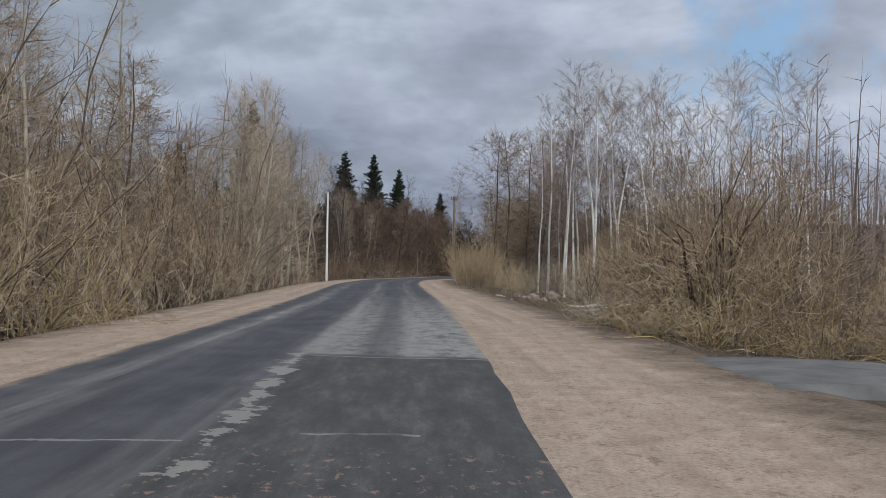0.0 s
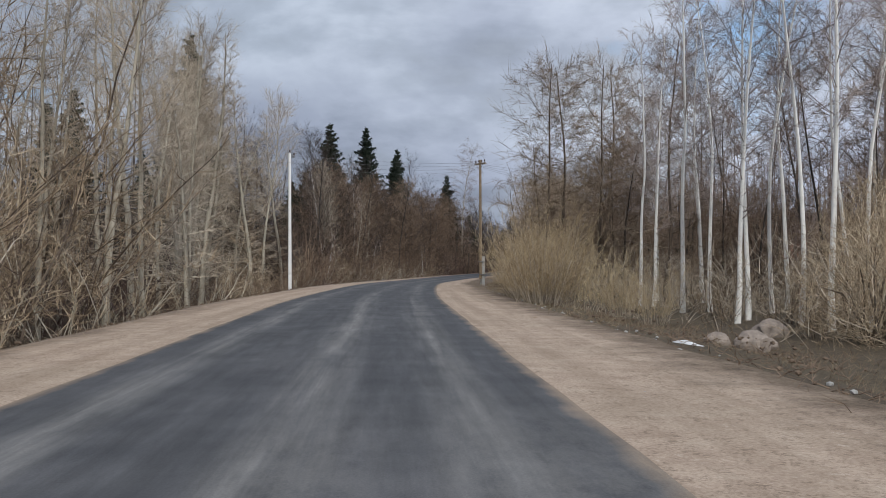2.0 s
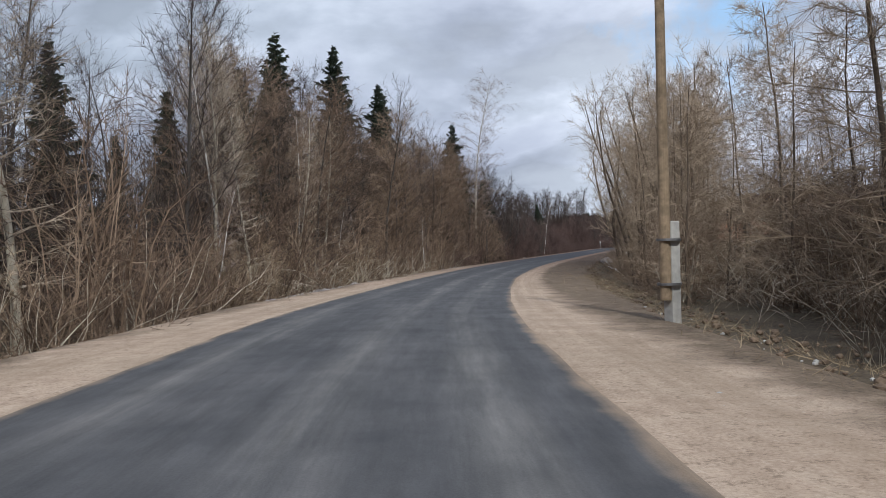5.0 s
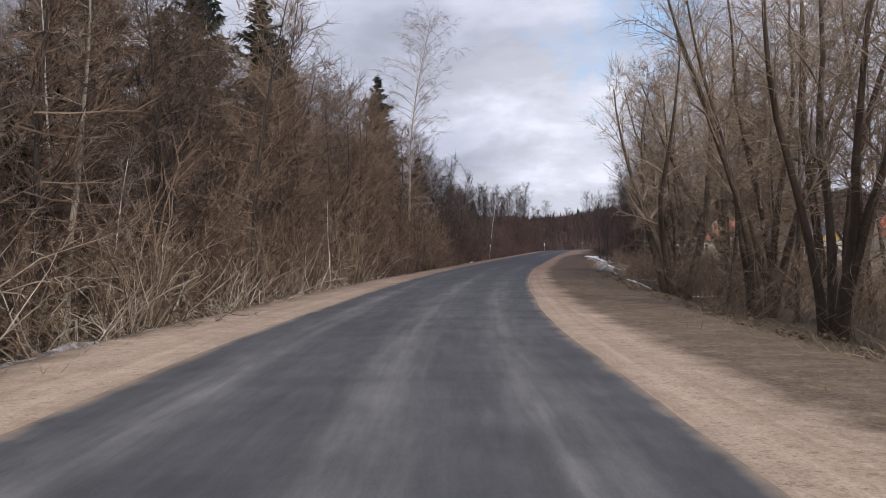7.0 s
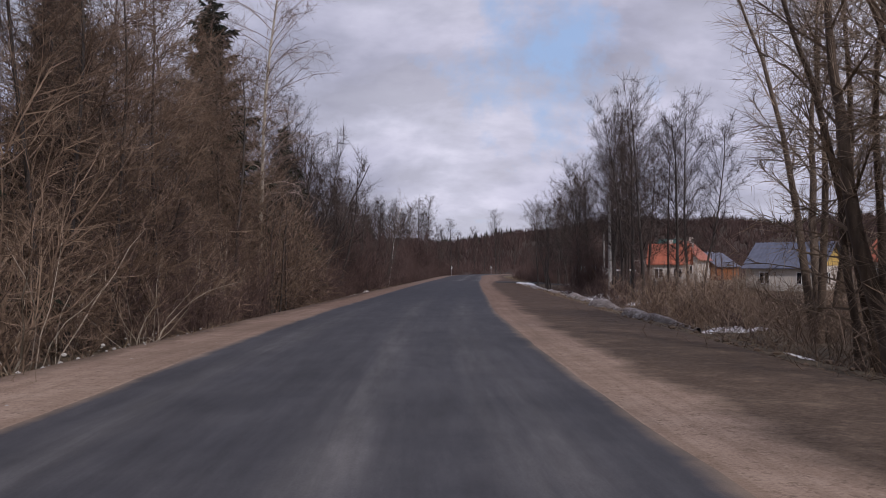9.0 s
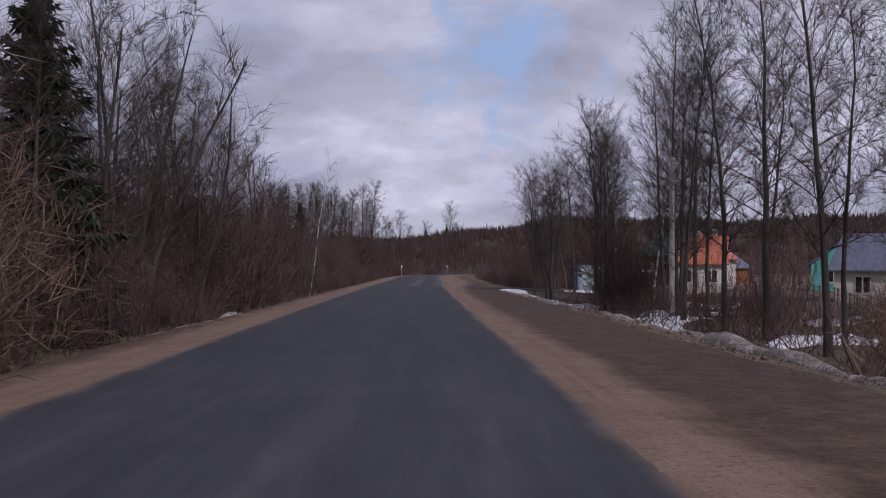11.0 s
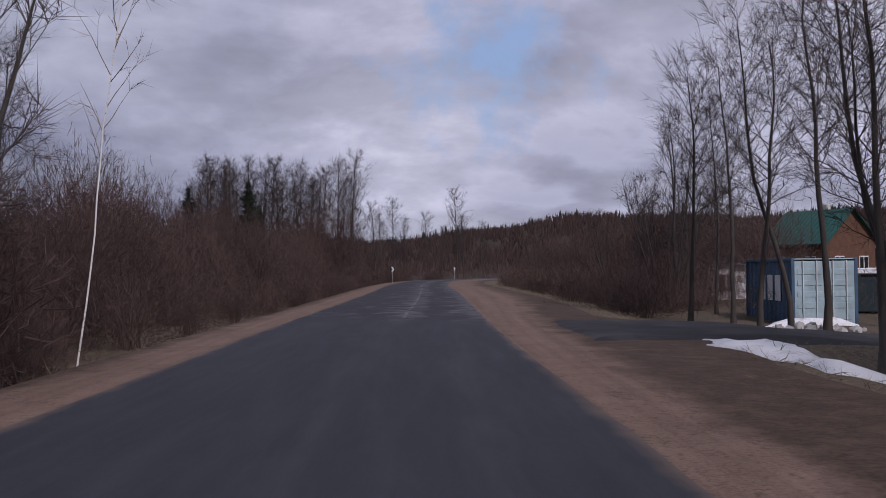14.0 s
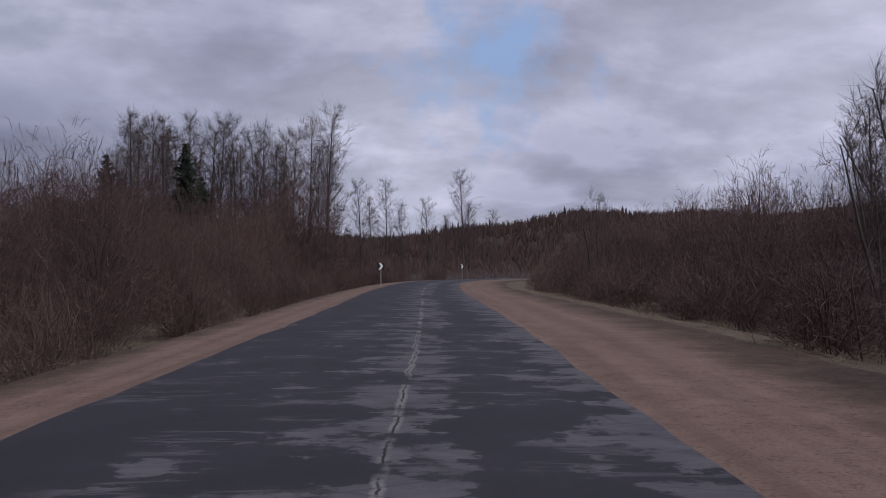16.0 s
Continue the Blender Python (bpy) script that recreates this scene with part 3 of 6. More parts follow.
def build_ground():
    xs, ys = axis_steps(-30, 70, 1.2, 2600), axis_steps(-20, 390, 1.5, 2600)
    gx, gy = np.meshgrid(xs, ys)
    z = ground_z(gx.ravel(), gy.ravel())
    nx = len(xs)
    faces = [(j * nx + i, j * nx + i + 1, (j + 1) * nx + i + 1, (j + 1) * nx + i) for j in range(len(ys) - 1) for i in range(nx - 1)]
    ob = mesh_object("ground", np.stack([gx.ravel(), gy.ravel(), z], 1), faces, M_GROUND, smooth_faces=True)
    tagged(ob, "brown forest floor of dead leaves and old grass beside the road", "ground", kind="structure")


def ribbon(name, inner, outer, n, zf, mat, uv=False, share=None, k0=0, k1=None):
    """A strip along the road: inner and outer give the distance from the middle line, zf the height over the road's own."""
    k1 = len(LINE) if k1 is None else k1
    verts, uvs = [], []
    length = np.r_[0, np.cumsum(np.linalg.norm(np.diff(LINE, axis=0), axis=1))] + LINE[0, 1]
    for k in range(k0, k1):
        y = LINE[k, 1]
        a, b = inner(y, k), outer(y, k)
        for i in range(n + 1):
            d = a + (b - a) * i / n
            p = LINE[k] + NORM[k] * d
            verts.append((p[0], p[1], road_z(y) + zf(d, i / n, y)))
            uvs.append((d if share is None else (abs(d) - HALF) / share(y), length[k]))
    w = n + 1
    faces = [(k * w + i, k * w + i + 1, (k + 1) * w + i + 1, (k + 1) * w + i) for k in range(k1 - k0 - 1) for i in range(n)]
    flip = inner(0, 0) > outer(0, 0)
    if flip:
        faces = [f[::-1] for f in faces]
    ob = mesh_object(name, verts, faces, mat, smooth_faces=True)
    if uv:
        layer = ob.data.uv_layers.new(name="UVMap")
        idx = [i for f in faces for i in f]
        layer.data.foreach_set("uv", np.array([uvs[i] for i in idx]).ravel())
    return ob


def build_road():
    rr = random.Random(5)
    jl = [0.0]
    for k in range(len(LINE) + 9):
        worn = 2.0 if LINE[min(k, len(LINE) - 1), 1] > 258 else 1.0     # the old stretch has a broken edge
        jl.append(jl[-1] * 0.6 + rr.uniform(-0.024, 0.024) * worn)
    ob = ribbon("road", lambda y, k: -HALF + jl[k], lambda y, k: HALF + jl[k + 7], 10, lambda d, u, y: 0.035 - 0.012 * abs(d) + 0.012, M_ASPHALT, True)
    tagged(ob, "two-lane road of dark worn asphalt with pale patches", "road", kind="structure")
    wob = [0.0]
    for _ in range(len(LINE)):
        wob.append(wob[-1] * 0.86 + rr.uniform(-0.13, 0.13))
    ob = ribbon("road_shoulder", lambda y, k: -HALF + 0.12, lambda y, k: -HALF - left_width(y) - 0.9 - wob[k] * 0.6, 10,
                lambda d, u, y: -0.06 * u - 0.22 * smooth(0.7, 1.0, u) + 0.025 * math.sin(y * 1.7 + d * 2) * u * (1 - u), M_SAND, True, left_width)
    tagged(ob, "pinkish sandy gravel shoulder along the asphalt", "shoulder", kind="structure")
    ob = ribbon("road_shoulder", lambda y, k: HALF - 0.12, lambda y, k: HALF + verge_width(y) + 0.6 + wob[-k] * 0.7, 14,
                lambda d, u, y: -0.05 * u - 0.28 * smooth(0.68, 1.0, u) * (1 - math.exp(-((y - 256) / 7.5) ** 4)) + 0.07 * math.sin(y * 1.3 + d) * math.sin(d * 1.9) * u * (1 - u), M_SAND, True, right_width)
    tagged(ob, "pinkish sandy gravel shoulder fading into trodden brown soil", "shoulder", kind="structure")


def side_road(name, y, d0, d1, w0, w1, label, mat):
    """A lane that leaves the road on its right and follows the ground."""
    k = int(np.abs(LINE[:, 1] - y).argmin())
    verts, uvs, n, m = [], [], 60, 10
    for i in range(n + 1):
        d = d0 + (d1 - d0) * i / n
        w = w1 + (w0 - w1) * math.exp(-4.0 * i / n)
        for j in range(m + 1):
            s = (j / m - 0.5) * (w + 0.25 * math.sin(i * 1.9 + j)) * (1.0 if 0 < j < m else 1.14)
            p = LINE[k] + NORM[k] * d + TANG[k] * s
            lift = float(road_z(p[1])) - 0.012 * (d - HALF) + 0.012 - 0.25 * smooth(8.5, 13.0, d) + 0.06 * (1 - smooth(8.0, 12.0, d)) * smooth(d0, d0 + 0.9, d + 0.25 * math.sin(j * 2.1))
            verts.append((p[0], p[1], max(gz(p[0], p[1]) + 0.05, lift) - 0.03 * abs(j / m - 0.5) - (0.0 if 0 < j < m else 0.4) - 0.12 * (1 - smooth(d0, d0 + 0.5, d)) ))
            uvs.append((s * 0.5, 205.0 + d * 0.5))
    faces = [(i * (m + 1) + j, (i + 1) * (m + 1) + j, (i + 1) * (m + 1) + j + 1, i * (m + 1) + j + 1) for i in range(n) for j in range(m)]
    ob = mesh_object(name, verts, faces, mat, smooth_faces=True)
    layer = ob.data.uv_layers.new(name="UVMap")
    layer.data.foreach_set("uv", np.array([uvs[i] for f in faces for i in f]).ravel())
    tagged(ob, label, "road", kind="structure")


build_ground()
build_road()
side_road("side_road", 13.8, 5.9, 40.0, 4.8, 4.6, "worn grey asphalt lane that leaves the road", M_OLDLANE)
side_road("side_road", 255.7, 4.25, 40.0, 9.6, 4.2, "dark asphalt lane that leads to the village", M_LANE)

# ---- plants ----


class Wood:
    """Collects tapered round shoots; the last stretch of a thin one runs out to a point."""

    def __init__(self):
        self.v, self.f = [], []

    def shoot(self, pts, radii, sides):
        rings = []
        n = len(pts)
        for i, (p, r) in enumerate(zip(pts, radii)):
            t = (pts[min(i + 1, n - 1)] - pts[max(i - 1, 0)]).normalized()
            if i == n - 1 and sides == 3:
                rings.append(len(self.v))
                self.v.append(p)
                continue
            a = t.orthogonal().normalized()
            b = t.cross(a)
            rings.append(len(self.v))
            for s in range(sides):
                w = 2 * math.pi * s / sides
                self.v.append(p + (a * math.cos(w) + b * math.sin(w)) * r)
        for i in range(n - 1):
            r0, r1 = rings[i], rings[i + 1]
            last = i == n - 2 and sides == 3
            for s in range(sides):
                s2 = (s + 1) % sides
                self.f.append((r0 + s, r0 + s2, r1) if last else (r0 + s, r0 + s2, r1 + s2, r1 + s))

    def mesh(self, name, mat, parent, smooth_faces=False):
        ob = mesh_object(name, self.v, self.f, mat, parent, smooth_faces)
        return ob


def rvec(rg, s=1.0):
    return Vector((rg.gauss(0, s), rg.gauss(0, s), rg.gauss(0, s)))


def heading(az, el):
    return Vector((math.cos(az) * math.cos(el), math.sin(az) * math.cos(el), math.sin(el)))


def curve_line(rg, start, direction, length, n, bend, wobble):
    """A wandering line; bend is added to the direction at each step (up for light-seeking shoots, down for weeping ones)."""
    pts, d = [start.copy()], direction.normalized()
    for _ in range(n):
        d = (d + Vector((0, 0, bend)) + rvec(rg, wobble)).normalized()
        pts.append(pts[-1] + d * (length / n))
    return pts


def along(pts, u):
    x = u * (len(pts) - 1)
    i = min(int(x), len(pts) - 2)
    return pts[i].lerp(pts[i + 1], x - i), (pts[i + 1] - pts[i]).normalized()


def limb(rg, wood, start, direction, length, radius, bend, subs, twigs, tip, twig_len, spread=0.9):
    pts = curve_line(rg, start, direction, length, 4, bend, 0.10)
    wood.shoot(pts, [radius * (1 - 0.8 * i / 4) for i in range(5)], 3)
    for _ in range(subs):
        u = rg.uniform(0.08, 1.0)
        p, t = along(pts, u)
        d = (t + rvec(rg, spread * 0.6)).normalized()
        ln = length * rg.uniform(0.25, 0.6) * (1.2 - 0.7 * u)
        m = p + d * ln * 0.5
        sp = [p, m, m + (d + Vector((0, 0, bend * 3)) + rvec(rg, 0.22)).normalized() * ln * 0.5]
        wood.shoot(sp, [max(tip, radius * 0.4), max(tip * 0.8, radius * 0.22), 0], 3)
        for _ in range(twigs):
            p2, t2 = along(sp, rg.uniform(0.05, 0.9))
            e = p2 + (t2 + rvec(rg, 0.6) + Vector((0, 0, bend * 1.5))).normalized() * twig_len * rg.uniform(0.5, 1.3)
            wood.shoot([p2, e], [tip, 0], 3)


def grow_tree(rg, trunk, crown, base, H, r, lean, first, limbs, reach, elev, bend, subs, twigs, tip, twig_len, shape=1.0, wander=0.03):
    """One stem with its limbs. shape: 0 even column, 1 widest below, -1 widest above."""
    pts = curve_line(rg, base, Vector((lean[0], lean[1], 1.0)), H, 10, 0.04, wander)
    trunk.shoot(pts, [r * (1.25 if i == 0 else 1.0) * (1 - 0.9 * (i / 10) ** 0.9) + 0.008 for i in range(11)], 7)
    az = rg.uniform(0, 6.28)
    for i in range(limbs):
        u = first + (0.985 - first) * (i + rg.random()) / limbs
        p, t = along(pts, u)
        az += 2.4 + rg.uniform(-0.5, 0.5)
        w = (u - first) / (1 - first)
        prof = (1 - 0.75 * w) if shape > 0.5 else (0.55 + 0.75 * w - 0.85 * w**3) if shape < -0.5 else (0.45 + 1.3 * w * (1 - w) * 1.4)
        ln = H * reach * prof * rg.uniform(0.7, 1.25) + 0.3
        d = heading(az, elev + rg.uniform(-0.2, 0.25) + 0.3 * w)
        limb(rg, crown, p, d, ln, max(tip * 1.3, r * 0.32 * (1 - 0.75 * u)), bend, subs, twigs, tip, twig_len)
    return pts


class Kind:
    """A few grown variants of one plant; further plants share their meshes."""

    def __init__(self, name, label, category, builders, group):
        self.name, self.label, self.category, self.builders, self.group = name, label, category, builders, group
        self.first = [None] * len(builders)
        self.n = 0

    def put(self, x, y, scale=1.0, turn=None, variant=None, label=None, stretch=1.0, sink=0.06, tilt=(0.0, 0.0)):
        rg = random.Random(self.n * 7919 + len(self.name))
        k = (self.n if variant is None else variant) % len(self.builders)
        turn = rg.uniform(0, 360) if turn is None else turn
        m = pose(x, y, gz(x, y) - sink, tilt[0], tilt[1], turn) @ Matrix.Diagonal((scale, scale, scale * stretch, 1))
        if self.first[k] is None:
            ob = thing(self.name, self.label, self.category, None, self.group)
            self.builders[k](ob)
            self.first[k] = ob
        else:
            ob = copy_thing(self.first[k], Matrix())
        ob.matrix_basis = m
        if label:
            ob["label"] = label
        self.n += 1
        return ob


def birch(seed, H=17.0, r=0.11, first=0.42, limbs=34, weep=-0.03, bark=None):
    def build(ob):
        rg = random.Random(seed)
        t, c = Wood(), Wood()
        grow_tree(rg, t, c, Vector((0, 0, 0)), H, r, (rg.uniform(-.04, .04), rg.uniform(-.04, .04)), first, limbs, 0.17, 0.62, weep, 9, 4, 0.0075, 0.7, 0, 0.036)
        t.mesh("trunk", bark or M_BIRCH, ob, True)
        c.mesh("crown", M_TWIG_BIRCH, ob)
    return build


def alder(seed, H=15.0, r=0.13, first=0.25, limbs=38, reach=0.2, elev=0.55, bend=0.06, bark=None, twig=None, shape=0, stems=1, subs=11, twigs=5, wander=0.045):
    def build(ob):
        rg = random.Random(seed)
        t, c = Wood(), Wood()
        for s in range(stems):
            a = rg.uniform(0, 6.28)
            sp = 0.0 if stems == 1 else 1.0
            base = Vector((math.cos(a) * 0.35 * sp, math.sin(a) * 0.35 * sp, 0))
            out = rg.uniform(0.05, 0.34) * sp
            lean = (math.cos(a) * out + rg.uniform(-.04, .04), math.sin(a) * out + rg.uniform(-.04, .04))
            grow_tree(rg, t, c, base, H * rg.uniform(0.8, 1.05), r * rg.uniform(0.75, 1.1), lean, first, limbs // stems, reach, elev, bend, subs, twigs, 0.0075, 0.8, shape, wander)
        t.mesh("trunk", bark or M_ALDER, ob, True)
        c.mesh("crown", twig or M_TWIG_ALDER, ob)
    return build


def bush(seed, H=4.0, stems=16, spread=0.5, base=0.6, br=6, tw=5, twig=None, bark=None, wobble=0.12, bend=0.05, tip=0.009, jag=0.5, low=0.15, sub=0.3, girth=1.0, split=False):
    """A stool of shoots that fork into finer and finer wood."""
    def build(ob):
        rg = random.Random(seed)
        t, c = Wood(), Wood()
        for _ in range(stems):
            a = rg.uniform(0, 6.28)
            rad = base * math.sqrt(rg.random())
            p = Vector((math.cos(a) * rad, math.sin(a) * rad, 0))
            lean = spread * rg.uniform(0.05, 1.0)
            w = a + rg.gauss(0, 0.6)
            h = H * rg.uniform(0.5, 1.05)
            pts = curve_line(rg, p, Vector((math.cos(w) * lean, math.sin(w) * lean, 1)), h, 6, bend * 0.7, wobble)
            r = (0.007 + 0.0036 * h * rg.uniform(0.5, 1.3)) * girth
            t.shoot(pts, [r, r * 0.9, r * 0.78, r * 0.63, r * 0.47, r * 0.3, 0], 3)
            if split:
                t.mesh("stem", bark, ob)
                t = Wood()
            for _ in range(int(br * 1.8)):
                k = rg.uniform(low, 0.97)
                q, tt = along(pts, k)
                ln = h * sub * rg.uniform(0.35, 1.0) * (1.15 - 0.55 * k)
                sp = curve_line(rg, q, (tt + rvec(rg, jag)).normalized(), ln, 3, bend * 1.2, 0.22)
                c.shoot(sp, [max(tip, r * 0.42), max(tip * 0.9, r * 0.3), tip * 0.75, 0], 3)
                for _ in range(tw):
                    q2, t2 = along(sp, rg.uniform(0.1, 1.0))
                    c.shoot([q2, q2 + (t2 + rvec(rg, 0.55) + Vector((0, 0, bend))).normalized() * ln * rg.uniform(0.18, 0.5)], [tip * 0.75, 0], 3)
        if not split:
            t.mesh("stool", bark or M_WILLOWBARK, ob)
        c.mesh("crown", twig or M_TWIG_TAN, ob)
    return build


def mound(seed, R=1.9, H=3.2, n=620, twig=None, bark=None, tip=0.007, ln=0.75, stems=14):
    """A rounded bush: arching stems inside, forked twigs that thicken towards an uneven domed surface."""
    def build(ob):
        rg = random.Random(seed)
        t, c = Wood(), Wood()
        ph = [rg.uniform(0, 6.28) for _ in range(4)]

        def bulge(az, el):
            return 0.86 + 0.16 * math.sin(2 * az + ph[0]) * math.cos(2 * el + ph[1]) + 0.12 * math.sin(5 * az + ph[2]) * math.sin(3 * el + ph[3])
        for _ in range(stems):
            az, el = rg.uniform(0, 6.28), rg.uniform(0.35, 1.4)
            tgt = Vector((R * math.cos(az) * math.cos(el), R * math.sin(az) * math.cos(el), H * math.sin(el))) * 0.85 * bulge(az, el)
            p = Vector((rg.gauss(0, 0.25), rg.gauss(0, 0.25), 0))
            mid = p.lerp(tgt, 0.5) + Vector((0, 0, 0.12 * H)) + rvec(rg, 0.12)
            r = 0.012 + 0.006 * H * rg.uniform(0.5, 1.2)
            t.shoot([p, mid, tgt], [r, r * 0.7, 0], 3)
        for _ in range(n):
            az, el = rg.uniform(0, 6.28), math.asin(rg.random() ** 0.75)
            k = rg.random() ** 0.42 * bulge(az, el)
            out = Vector((math.cos(az) * math.cos(el), math.sin(az) * math.cos(el), math.sin(el)))
            p = Vector((out.x * R * k, out.y * R * k, max(0.05, out.z * (H - ln) * k)))
            d = (out * 0.6 + Vector((0, 0, 0.2)) + rvec(rg, 0.55)).normalized()
            L = ln * rg.uniform(0.45, 1.1)
            bent = [p, p + d * L * 0.5, p + d * L * 0.5 + (d + rvec(rg, 0.35)).normalized() * L * 0.5]
            c.shoot(bent, [tip * 1.3, tip, 0], 3)
            for _ in range(3):
                q, t2 = along(bent, rg.uniform(0.1, 0.9))
                c.shoot([q, q + (t2 + rvec(rg, 0.6)).normalized() * L * rg.uniform(0.25, 0.6)], [tip * 0.8, 0], 3)
        t.mesh("stool", bark or twig, ob)
        c.mesh("crown", twig, ob)
    return build


def thin_birch(seed, H=8.0, r=0.016):
    def build(ob):
        rg = random.Random(seed)
        t, c = Wood(), Wood()
        pts = curve_line(rg, Vector((0, 0, 0)), Vector((0.17, 0.0, 1.0)), H, 12, 0.012, 0.045)
        t.shoot(pts, [r * (1 - 0.8 * i / 12) + 0.005 for i in range(13)], 6)
        for i in range(13):
            p, d = along(pts, 0.5 + 0.5 * (i + rg.random()) / 13)
            a = rg.uniform(0, 6.28)
            limb(rg, c, p, (d + heading(a, 0.2) * 0.7).normalized(), rg.uniform(0.7, 1.6), 0.012, 0.03, 3, 3, 0.0045, 0.35)
        t.mesh("trunk", M_BIRCH, ob, True)
        c.mesh("crown", M_TWIG_BIRCH, ob)
    return build


def spruce(seed, H=20.0, spread=0.17, bare=0.06):
    """Whorls of drooping boughs hung with overlapping sprays, dense to the stem, ragged at the rim."""
    def build(ob):
        rg = random.Random(seed)
        t, c = Wood(), Wood()
        pts = curve_line(rg, Vector((0, 0, 0)), Vector((0, 0, 1)), H, 8, 0.05, 0.008)
        t.shoot(pts, [H * 0.011 * (1 - 0.93 * i / 8) for i in range(9)], 6)
        z = H * bare
        az = 0.0
        while z < H * 0.975:
            u = z / H
            full = H * spread * (1 - u) ** 0.85 + 0.18
            for _ in range(5):
                az += 2.4 + rg.uniform(-0.5, 0.5)
                ln = full * rg.choice((0.45, 0.65, 0.8, 0.95, 1.05, 1.3)) * rg.uniform(0.85, 1.12)
                p = along(pts, min(0.99, u))[0] + Vector((0, 0, rg.uniform(-0.25, 0.25)))
                bp = curve_line(rg, p, heading(az, rg.uniform(-0.38, -0.1) + 0.6 * u), ln, 3, 0.07, 0.05)
                c.shoot(bp, [0.03, 0.025, 0.02, 0], 3)
                side = Vector((-math.sin(az), math.cos(az), 0))
                n = 3 + int(ln * 3.2)
                for k in range(n):
                    q, tt = along(bp, (k + rg.random()) / n)
                    for sg in (-1, 0, 1):
                        d = (tt * 0.65 + side * sg * rg.uniform(0.5, 0.95) + Vector((0, 0, rg.uniform(-0.7, -0.1) if sg else rg.uniform(-1.3, -0.6)))).normalized()
                        c.shoot([q, q + d * (0.26 + 0.17 * ln) * rg.uniform(0.6, 1.25)], [0.10 + 0.014 * ln, 0], 3)
            z += max(0.17, H * 0.0125) * rg.uniform(0.75, 1.25)
        top = pts[-1]
        for _ in range(14):
            q = top + Vector((0, 0, -0.9 * rg.random()))
            c.shoot([q, q + Vector((rg.gauss(0, .16), rg.gauss(0, .16), 0.35 * rg.random()))], [0.05, 0], 3)
        t.mesh("trunk", M_SPRUCEBARK, ob, True)
        c.mesh("crown", M_NEEDLE, ob)
    return build


BIRCH = Kind("birch_tree", "slender birch with white bark and bare twigs", "tree", [birch(1, 17, 0.12), birch(2, 18, 0.105, 0.5), birch(3, 15, 0.095, 0.3, 34), birch(5, 16, 0.11, 0.25, 36)], "bare trees beside the road")
BIGBIRCH = Kind("birch_tree", "tall bare birch with weeping pale twigs above the wood", "tree", [birch(4, 23, 0.13, 0.18, 96, -0.14, M_ASPEN)], "bare trees beside the road")
ASPEN = Kind("aspen_tree", "bare aspen with grey-green trunk among the bushes", "tree",
             [alder(11, 17, 0.16, 0.10, 50, 0.14, 0.12, 0.03, M_ASPEN, M_TWIG_ASPEN, 1, 1, 6, 4, 0.035), alder(12, 16, 0.14, 0.1, 48, 0.13, 0.08, 0.02, M_ASPEN, M_TWIG_ASPEN, 1, 1, 6, 4, 0.04),
              alder(13, 18, 0.15, 0.4, 36, 0.2, 0.75, 0.06, M_ASPEN, M_TWIG_ASPEN)], "bare trees beside the road")
ALDER = Kind("alder_tree", "bare dark alder with fine black twigs", "tree",
             [alder(21, r=0.145), alder(22, 14, 0.13, 0.3, 40, 0.19), alder(23, 16, 0.15, 0.2, 46, 0.23)], "bare trees beside the road")
DEEPALDER = Kind("alder_tree", "bare dark alder deep in the wood", "tree",
                 [alder(24, 15, 0.12, 0.25, 38, 0.19, 0.6, 0.06, None, None, 0, 1, 6, 4), alder(25, 16, 0.13, 0.3, 36, 0.17, 0.7, 0.07, None, None, 0, 1, 6, 4)], "bare trees beside the road")
WILLOW = Kind("willow_tree", "bare crack willow with several leaning brown stems", "tree",
              [alder(31, 15, 0.18, 0.3, 64, 0.22, 0.7, 0.0, M_WILLOWBARK, M_TWIG_CRACK, -1, 4, 10, 5, 0.06), alder(32, 14, 0.17, 0.28, 60, 0.24, 0.7, -0.02, M_WILLOWBARK, M_TWIG_CRACK, -1, 4, 10, 5, 0.07), alder(35, 14, 0.20, 0.28, 56, 0.24, 0.65, -0.02, M_WILLOWBARK, M_TWIG_CRACK, -1, 3, 10, 5, 0.08)],
              "bare trees beside the road")
SPRUCE = Kind("spruce_tree", "dark green spruce with drooping boughs", "tree", [spruce(41), spruce(42, 22, 0.19), spruce(43, 16, 0.19, 0.02)], "spruces in the wood")
TANBUSH = Kind("willow_bush", "tall dense leafless willow bush with tan twigs", "bush",
               [bush(51, 8.0, 14, 0.55, 1.0, 9, 7, wobble=0.2, jag=0.8, tip=0.007), bush(52, 7.0, 14, 0.7, 1.0, 9, 7, wobble=0.22, jag=0.8, tip=0.007), bush(53, 9.0, 13, 0.5, 0.9, 10, 7, wobble=0.18, jag=0.75, tip=0.007), bush(54, 5.5, 15, 0.9, 1.0, 8, 7, wobble=0.25, jag=0.85, tip=0.007)], "leafless bushes")
EDGEBUSH = Kind("willow_bush", "leaning leafless willow shoots with grey-tan bark", "bush",
                [bush(55, 5.0, 8, 0.8, 0.8, 6, 6, None, M_ASPEN, 0.14, 0.02), bush(56, 4.0, 9, 0.9, 0.8, 6, 6, None, M_ASPEN, 0.16, 0.0)], "leafless bushes")
GOLDBUSH = Kind("willow_bush", "golden-twigged dense leafless willow bush", "bush",
                [bush(61, 4.4, 56, 0.62, 0.9, 7, 4, M_TWIG_GOLD, M_TWIG_ASPEN, 0.09, 0.02, 0.006, 0.42, 0.15, 0.28, 0.55),
                 bush(62, 3.8, 54, 0.75, 0.9, 7, 4, M_TWIG_GOLD, M_TWIG_ASPEN, 0.10, 0.02, 0.006, 0.45, 0.15, 0.28, 0.55)], "leafless bushes")
